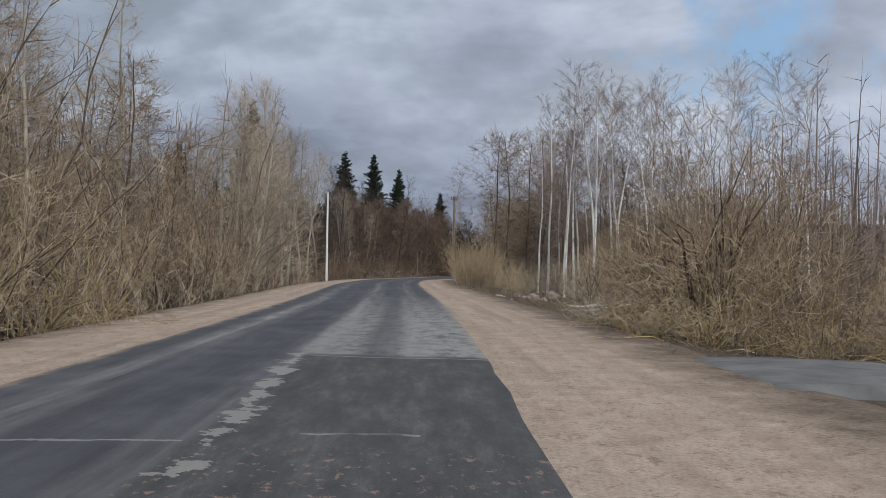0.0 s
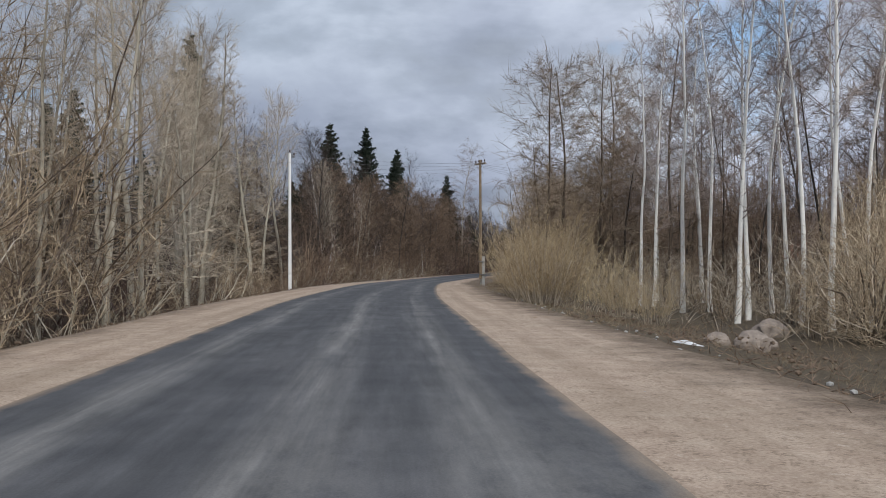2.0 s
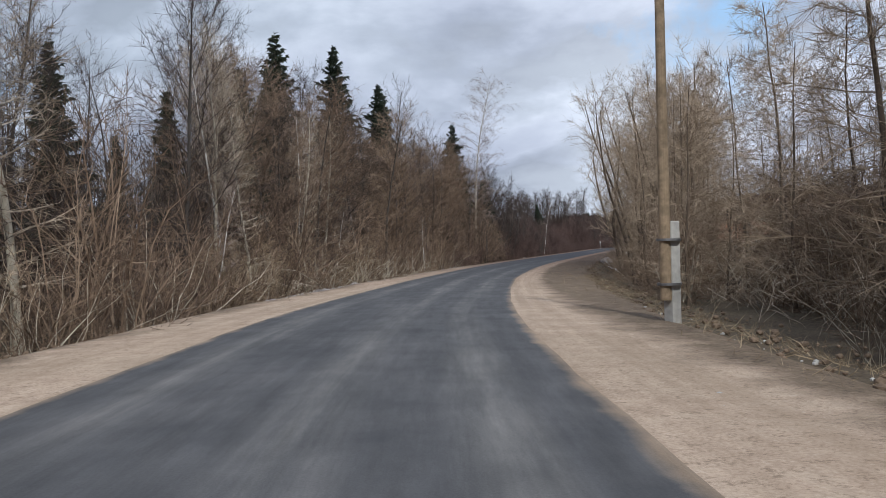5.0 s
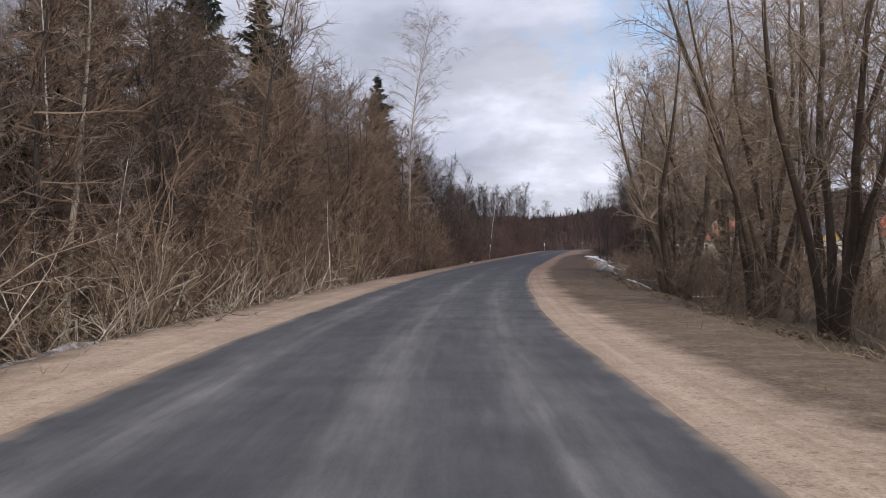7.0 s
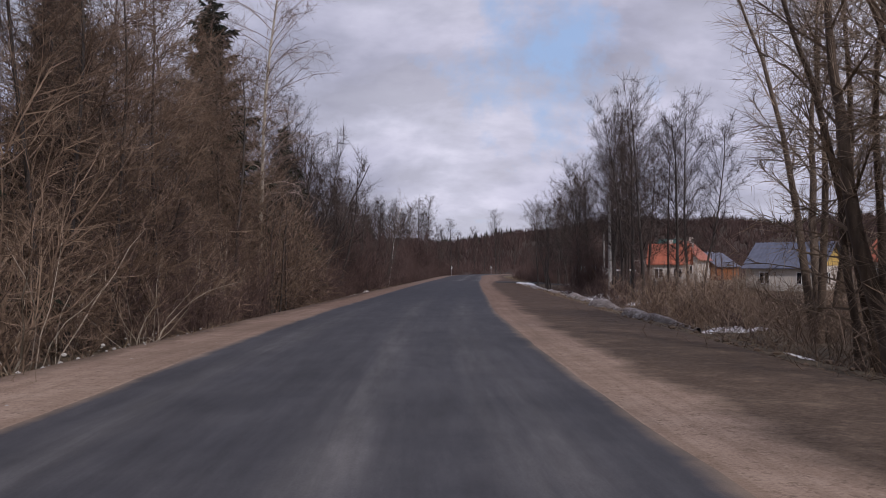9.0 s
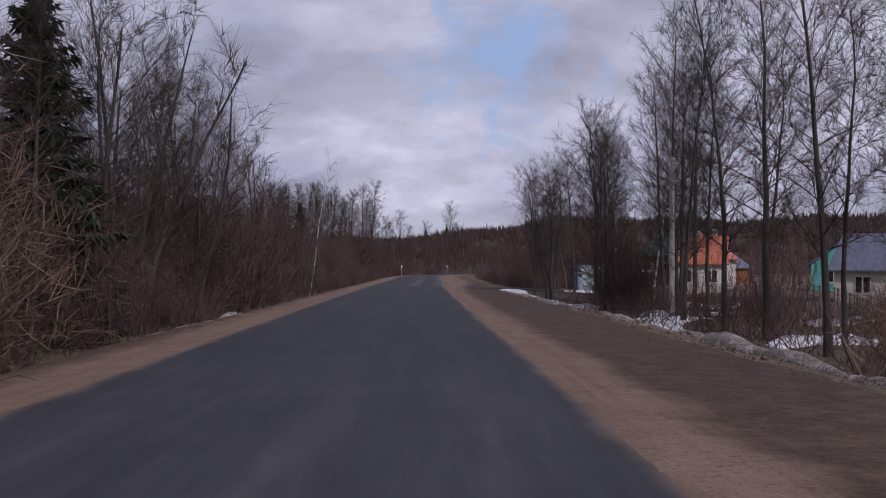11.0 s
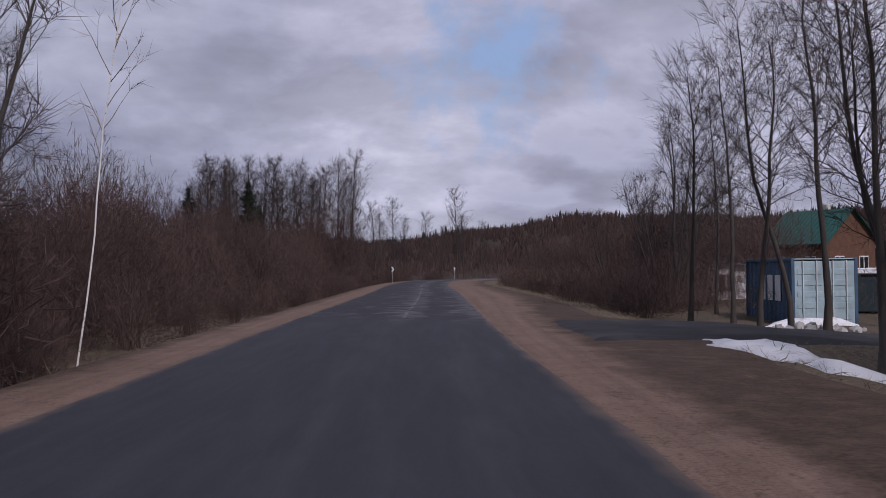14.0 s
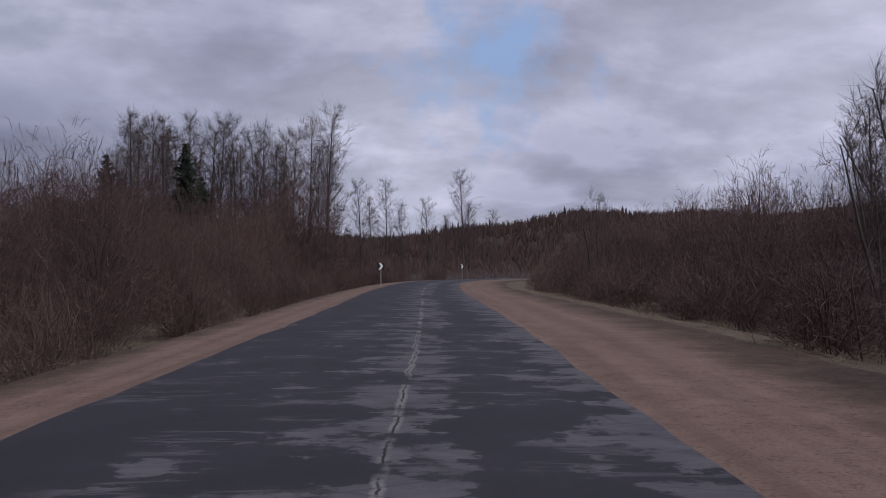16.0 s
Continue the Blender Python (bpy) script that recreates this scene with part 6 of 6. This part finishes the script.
def house(x, y, turn, w, l, wall_h, roof_h, wall, roof, gable, label, windows=2, chimney=True):
    """w across the gable, l along the ridge; the gable faces local -y."""
    ob = thing("house", label, "house", pose(x, y, gz(x, y) - 0.15, 0, 0, turn), "village houses")
    t = 0.25
    for lo, hi in (((-w / 2, -l / 2, 0), (w / 2, -l / 2 + t, wall_h)), ((-w / 2, l / 2 - t, 0), (w / 2, l / 2, wall_h)),
                   ((-w / 2, -l / 2 + t, 0), (-w / 2 + t, l / 2 - t, wall_h)), ((w / 2 - t, -l / 2 + t, 0), (w / 2, l / 2 - t, wall_h))):
        part("wall", made(box, lo, hi), wall, ob)
    for s in (-1, 1):
        bm = bmesh.new()
        y0 = s * (l / 2 - 0.12)
        tri = [(-w / 2, wall_h), (w / 2, wall_h), (0, wall_h + roof_h)]
        a = [bm.verts.new((u, y0 - 0.1, v)) for u, v in tri]
        b = [bm.verts.new((u, y0 + 0.1, v)) for u, v in tri]
        bm.faces.new(a)
        bm.faces.new(b[::-1])
        for i in range(3):
            bm.faces.new((a[i], b[i], b[(i + 1) % 3], a[(i + 1) % 3]))
        bmesh.ops.recalc_face_normals(bm, faces=bm.faces[:])
        part("gable", bm, gable, ob)
        # roof slope with ribs
        bm = bmesh.new()
        over, th = 0.4, 0.08
        ex, ez = s * (w / 2 + over), wall_h - over * roof_h / (w / 2)
        ribs = int(l / 0.4)
        rows = []
        for k in range(2 * ribs + 1):
            u0 = -l / 2 - 0.4 + (l + 0.8) * k / (2 * ribs)
            up = th + (0.03 if k % 2 else 0.0)
            rows.append([bm.verts.new(v) for v in ((0, u0, wall_h + roof_h + up), (ex, u0, ez + up), (ex, u0, ez), (0, u0, wall_h + roof_h))])
        for a, b in zip(rows, rows[1:]):
            for i in range(4):
                bm.faces.new((a[i], b[i], b[(i + 1) % 4], a[(i + 1) % 4]))
        bm.faces.new(rows[0])
        bm.faces.new(rows[-1][::-1])
        bmesh.ops.recalc_face_normals(bm, faces=bm.faces[:])
        part("roof_slope", bm, roof, ob)
    spots_ = [(-w / 4 + i * w / 2, -l / 2, 0) for i in range(2)][:windows] + [(-w / 2, -l / 4 + i * l / 2, 1) for i in range(2)]
    for cx, cy, side in spots_:
        m = Matrix.Translation((cx, cy, wall_h * 0.55)) @ Matrix.Rotation(-math.pi / 2 * side, 4, "Z")
        win = new("window")
        win.parent = ob
        me = bpy.data.meshes.new("window")
        bm = made(box, (-0.55, -0.05, -0.65), (0.55, 0.02, 0.65), 0.01)
        bm.to_mesh(me)
        bm.free()
        me.materials.append(M_WHITE)
        bpy.data.objects.remove(win)
        win = new("window", me)
        win.parent, win.matrix_basis = ob, m
        for px in (-0.27, 0.27):
            part("pane", made(box, (px - 0.21, -0.058, -0.55), (px + 0.21, -0.052, 0.55)), M_DARKGLASS, win)
    if chimney:
        part("chimney", made(box, (w * 0.12, -0.3, wall_h + roof_h * 0.5), (w * 0.12 + 0.5, 0.3, wall_h + roof_h + 0.6), 0.02), M_PLASTER, ob)
    return ob


house(52.4, 267.2, 60, 4.4, 4.6, 3.2, 2.2, M_PLASTER, M_RED, M_PLASTER, "small white cottage with an orange-red roof behind the alders")
house(61.2, 281.5, -40, 5.2, 6.5, 3.6, 2.4, M_PLASTER, M_RED, M_PLASTER, "pale plastered house with an orange-red roof")
house(71.1, 307.7, 12, 5.8, 7.0, 4.4, 2.7, M_BROWNWALL, M_GREEN, M_BROWNWALL, "brown log house under a steep green metal roof")
house(72.0, 272.0, -38, 6.5, 8.0, 2.9, 2.5, M_TEAL, M_BLUEGREY, M_TEAL, "teal-sided village house behind the trees")
house(81.0, 314.0, -50, 7.0, 10.0, 2.6, 2.4, M_ORANGE, M_BLUEGREY, M_ORANGE, "orange-brown boarded house with blue-grey roof", 2, False)
house(76.6, 252.0, 20, 7.5, 9.0, 3.4, 3.0, M_PLASTER, M_RED, M_PLASTER, "white plastered house with red roof behind the trees")
house(56.0, 244.0, 35, 6.0, 8.0, 2.8, 2.4, M_PLASTER, M_BLUEGREY, M_YELLOW, "pale house with grey roof behind the trees")


def container(x, y, turn):
    """A 6.06 m shipping container; the doors face local -y."""
    W, L, Hh = 2.44, 6.06, 2.59
    ob = thing("shipping_container", "faded blue steel shipping container with pale doors", "container", pose(x, y, gz(x, y) - 0.02, 0, 0, turn))
    for cx in (-W / 2, W / 2 - 0.12):
        for cy in (-L / 2, L / 2 - 0.12):
            part("corner_post", made(box, (cx, cy, 0), (cx + 0.12, cy + 0.12, Hh), 0.01), M_CONTAINER, ob)
    for zz in (0.0, Hh - 0.12):
        for s in (-1, 1):
            part("rail", made(box, (s * W / 2 - 0.06 - s * 0.06, -L / 2 + 0.12, zz), (s * W / 2 + 0.06 - s * 0.06, L / 2 - 0.12, zz + 0.12), 0.01), M_CONTAINER, ob)
    for s in (-1, 1):
        bm = bmesh.new()
        prev = None
        n = 44
        for i in range(n + 1):
            yy = -L / 2 + 0.12 + (L - 0.24) * i / n
            xx = s * (W / 2 - 0.05 - (0.036 if (i // 2) % 2 else 0.0))
            cur = (bm.verts.new((xx, yy, 0.12)), bm.verts.new((xx, yy, Hh - 0.12)))
            if prev:
                bm.faces.new((prev[0], cur[0], cur[1], prev[1]))
            prev = cur
        part("side_panel", bm, M_CONTAINER, ob)
        # pale lettering, too far to read
        for k in range(3):
            part("marking", made(box, (s * (W / 2 - 0.03) - 0.012, -1.6 + k * 0.95, 0.95), (s * (W / 2 - 0.03) + 0.012, -0.95 + k * 0.95, 1.95), 0.0), M_WHITE, ob, "pale block marking")
    part("roof_panel", made(box, (-W / 2 + 0.06, -L / 2 + 0.06, Hh - 0.06), (W / 2 - 0.06, L / 2 - 0.06, Hh - 0.02)), M_PALEBLUE, ob)
    part("floor_panel", made(box, (-W / 2 + 0.06, -L / 2 + 0.06, 0.06), (W / 2 - 0.06, L / 2 - 0.06, 0.14)), M_CONTAINER, ob)
    part("end_wall", made(box, (-W / 2 + 0.12, L / 2 - 0.08, 0.12), (W / 2 - 0.12, L / 2 - 0.03, Hh - 0.12)), M_CONTAINER, ob)
    for s in (-1, 1):
        bm = bmesh.new()
        box(bm, (min(0.01 * s, s * 1.1), -L / 2 + 0.02, 0.12), (max(0.01 * s, s * 1.1), -L / 2 + 0.07, Hh - 0.12), 0.008)
        for k in range(5):
            box(bm, (min(0.1 * s, s * 1.0), -L / 2 + 0.0, 0.3 + k * 0.42), (max(0.1 * s, s * 1.0), -L / 2 + 0.03, 0.5 + k * 0.42), 0.006)
        door = part("door", bm, M_PALEBLUE, ob, "pale blue ribbed door leaf")
        for dx in (0.3, 0.8):
            part("lock_rod", made(cyl, (s * dx, -L / 2 - 0.03, 0.1), (s * dx, -L / 2 - 0.03, Hh - 0.1), 0.02, 0.02, 8), M_WHITE, door)


container(40.9, 266.6, -16)


def garage(x, y, turn, w, l, h):
    """A low sheet-metal garage; its doors face local -y, old snow lies on the roof."""
    ob = thing("metal_garage", "low dark sheet-metal garage with snow on its roof", "garage", pose(x, y, gz(x, y) - 0.05, 0, 0, turn))
    for s in (-1, 1):
        bm = bmesh.new()
        box(bm, (s * w / 2 - 0.03, -l / 2, 0), (s * w / 2 + 0.03, l / 2, h), 0.005)
        for k in range(8):
            y0 = -l / 2 + 0.2 + k * (l - 0.5) / 7
            box(bm, (s * (w / 2 + 0.045) - 0.02, y0, 0.1), (s * (w / 2 + 0.045) + 0.02, y0 + 0.08, h - 0.1))
        part("side_wall", bm, M_GARAGE, ob)
        leaf = part("door", made(box, (min(0.02 * s, s * (w / 2 - 0.06)), -l / 2 - 0.02, 0.08), (max(0.02 * s, s * (w / 2 - 0.06)), -l / 2 + 0.03, h - 0.12), 0.008), M_GARAGE, ob)
        part("hinge", made(box, (s * (w / 2 - 0.16) - 0.05, -l / 2 - 0.045, h * 0.7), (s * (w / 2 - 0.16) + 0.05, -l / 2 - 0.02, h * 0.7 + 0.07)), M_STEEL, leaf)
    part("lintel", made(box, (-w / 2 + 0.035, -l / 2, h - 0.115), (w / 2 - 0.035, -l / 2 + 0.06, h), 0.005), M_GARAGE, ob)
    part("back_wall", made(box, (-w / 2 + 0.035, l / 2 - 0.06, 0), (w / 2 - 0.035, l / 2, h), 0.005), M_GARAGE, ob)
    part("roof", made(box, (-w / 2 - 0.12, -l / 2 - 0.15, h), (w / 2 + 0.12, l / 2 + 0.15, h + 0.06), 0.01), M_STEEL, ob)
    bm = bmesh.new()
    box(bm, (-w / 2 - 0.08, -l / 2 - 0.1, h + 0.06), (w / 2 + 0.08, l / 2 + 0.1, h + 0.26))
    bmesh.ops.subdivide_edges(bm, edges=bm.edges[:], cuts=5, use_grid_fill=True)
    for v in bm.verts:
        if v.co.z > h + 0.1:
            v.co.z += 0.07 * noise.noise(v.co * 1.7) - 0.12 * max(0.0, abs(v.co.x) / (w / 2) - 0.7)
    part("snow_cover", bm, M_SNOW, ob, "flat cover of old white snow")


garage(47.9, 271.4, -24, 2.7, 4.2, 1.75)
house(101.0, 388.0, 62, 7.0, 15.0, 2.8, 1.5, M_WHITE, M_PLASTER, M_WHITE, "long low white building beyond the bushes", 2, False)


house(49.6, 291.5, -15, 7.5, 4.0, 2.3, 0.5, M_WHITE, M_BLUEGREY, M_WHITE, "low white building behind the bushes of the lane", 2, False)


def fence(points, label):
    ob = thing("fence", label, "fence", Matrix.Translation((*points[0], gz(*points[0]))))
    o = Vector((*points[0], gz(*points[0])))
    for a, b in zip(points, points[1:]):
        a3, b3 = Vector((*a, gz(*a))), Vector((*b, gz(*b)))
        n = max(1, round((b3 - a3).length / 2.4))
        for k in range(n):
            p, q = a3.lerp(b3, k / n) - o, a3.lerp(b3, (k + 1) / n) - o
            part("post", made(box, p + Vector((-0.05, -0.05, -0.1)), p + Vector((0.05, 0.05, 1.2))), M_GREYWOOD, ob)
            for zz in (0.35, 0.75, 1.1):
                part("rail", made(cyl, p + Vector((0, 0, zz)), q + Vector((0, 0, zz)), 0.035, 0.035, 6), M_GREYWOOD, ob)


fence([(36, 222), (42, 231), (48, 241), (53, 252)], "weathered grey rail fence before the houses")


def rubble(x, y, n, spread, seed):
    rg = random.Random(seed)
    ob = thing("rubble_heap", "low heap of pale broken stones beside the lane", "rubble", Matrix.Translation((x, y, gz(x, y))))
    for _ in range(n):
        px, py = rg.gauss(0, spread), rg.gauss(0, spread * 0.35)
        bm = bmesh.new()
        bmesh.ops.create_icosphere(bm, subdivisions=1, radius=rg.uniform(0.10, 0.26))
        for v in bm.verts:
            v.co *= rg.uniform(0.75, 1.2)
            v.co.z *= 0.7
            v.co += Vector((px, py, max(0.05, 0.4 - 0.18 * math.hypot(px / spread, py / spread / 0.35)) * rg.random() + 0.05))
        part("stone", bm, M_CONCRETE, ob)


rubble(35.5, 259.2, 60, 1.8, 9)


# ---- stones and sticks on the shoulders ----


def boulder(x, y, r, seed):
    bm = bmesh.new()
    bmesh.ops.create_icosphere(bm, subdivisions=3, radius=1.0)
    for v in bm.verts:
        k = 1 + 0.22 * noise.noise(v.co * 1.3 + Vector((seed, 0, 0))) + 0.07 * noise.noise(v.co * 4.0 + Vector((0, seed, 0)))
        v.co = Vector((v.co.x * r * k * 1.15, v.co.y * r * k, v.co.z * r * k * 0.85))
    me = bpy.data.meshes.new("boulder")
    bm.to_mesh(me)
    bm.free()
    me.materials.append(M_STONE)
    ob = new("boulder", me)
    ob.matrix_basis = Matrix.Translation((x, y, gz(x, y) + 0.35 * r))
    tagged(ob, "pale rounded granite boulder beside the birches", "boulder", "boulders")


M_STONE = plain("pale_granite", (0.36, 0.30, 0.255), 0.9, 0, 0.4, 6.0)
for i, (x, y, r) in enumerate(((4.15, 54.6, 0.26), (4.7, 53.9, 0.35), (6.1, 57.0, 0.36), (5.4, 55.0, 0.2))):
    boulder(x, y, r, i * 3.7)


def litter(seed, y0, y1, d0, d1, n, label, small=0.012, large=0.045, mat=M_CONCRETE, name="gravel"):
    """Loose gravel or clods of soil lying on the shoulder."""
    rg = random.Random(seed)
    bm = bmesh.new()
    bmesh.ops.create_icosphere(bm, subdivisions=1, radius=1.0)
    base_v = [v.co.copy() for v in bm.verts]
    base_f = [[v.index for v in f.verts] for f in bm.faces]
    bm.free()
    verts, faces = [], []
    for x, y, _ in scatter(y0, y1, d0, d1, n, rg):
        s = small + large * rg.random() ** 3
        d, yy = lateral(x, y)
        z = float(road_z(yy[0])) - 0.03 - 0.02 * max(0.0, abs(d[0]) - HALF) 
        o = len(verts)
        verts += [(x + v.x * s * rg.uniform(.8, 1.2), y + v.y * s * rg.uniform(.8, 1.2), z + v.z * s * 0.7) for v in base_v]
        faces += [[o + i for i in f] for f in base_f]
    tagged(mesh_object(name, verts, faces, mat), label, name, kind="stuff")


litter(401, -2, 120, 3.0, 6.2, 1400, "loose pale pebbles on the sandy shoulder")
litter(402, 105, 290, 3.0, 6.0, 1500, "loose pale pebbles on the sandy shoulder")
litter(403, 5, 175, -5.4, -3.0, 1500, "loose pale pebbles on the sandy shoulder")
M_CLOD = plain("crumbled_soil", (0.22, 0.16, 0.115), 0.95, 0, 0.5, 7.0)
litter(404, 92, 226, 5.2, 7.6, 2400, "crumbled clods of brown soil on the verge", 0.02, 0.07, M_CLOD, "clods")
litter(405, 16, 92, 6.2, 8.4, 900, "crumbled clods of brown soil on the verge", 0.015, 0.045, M_CLOD, "clods")
litter(406, 4, 150, -6.0, -5.2, 1500, "crumbled clods of brown soil along the shoulder", 0.015, 0.05, M_CLOD, "clods")
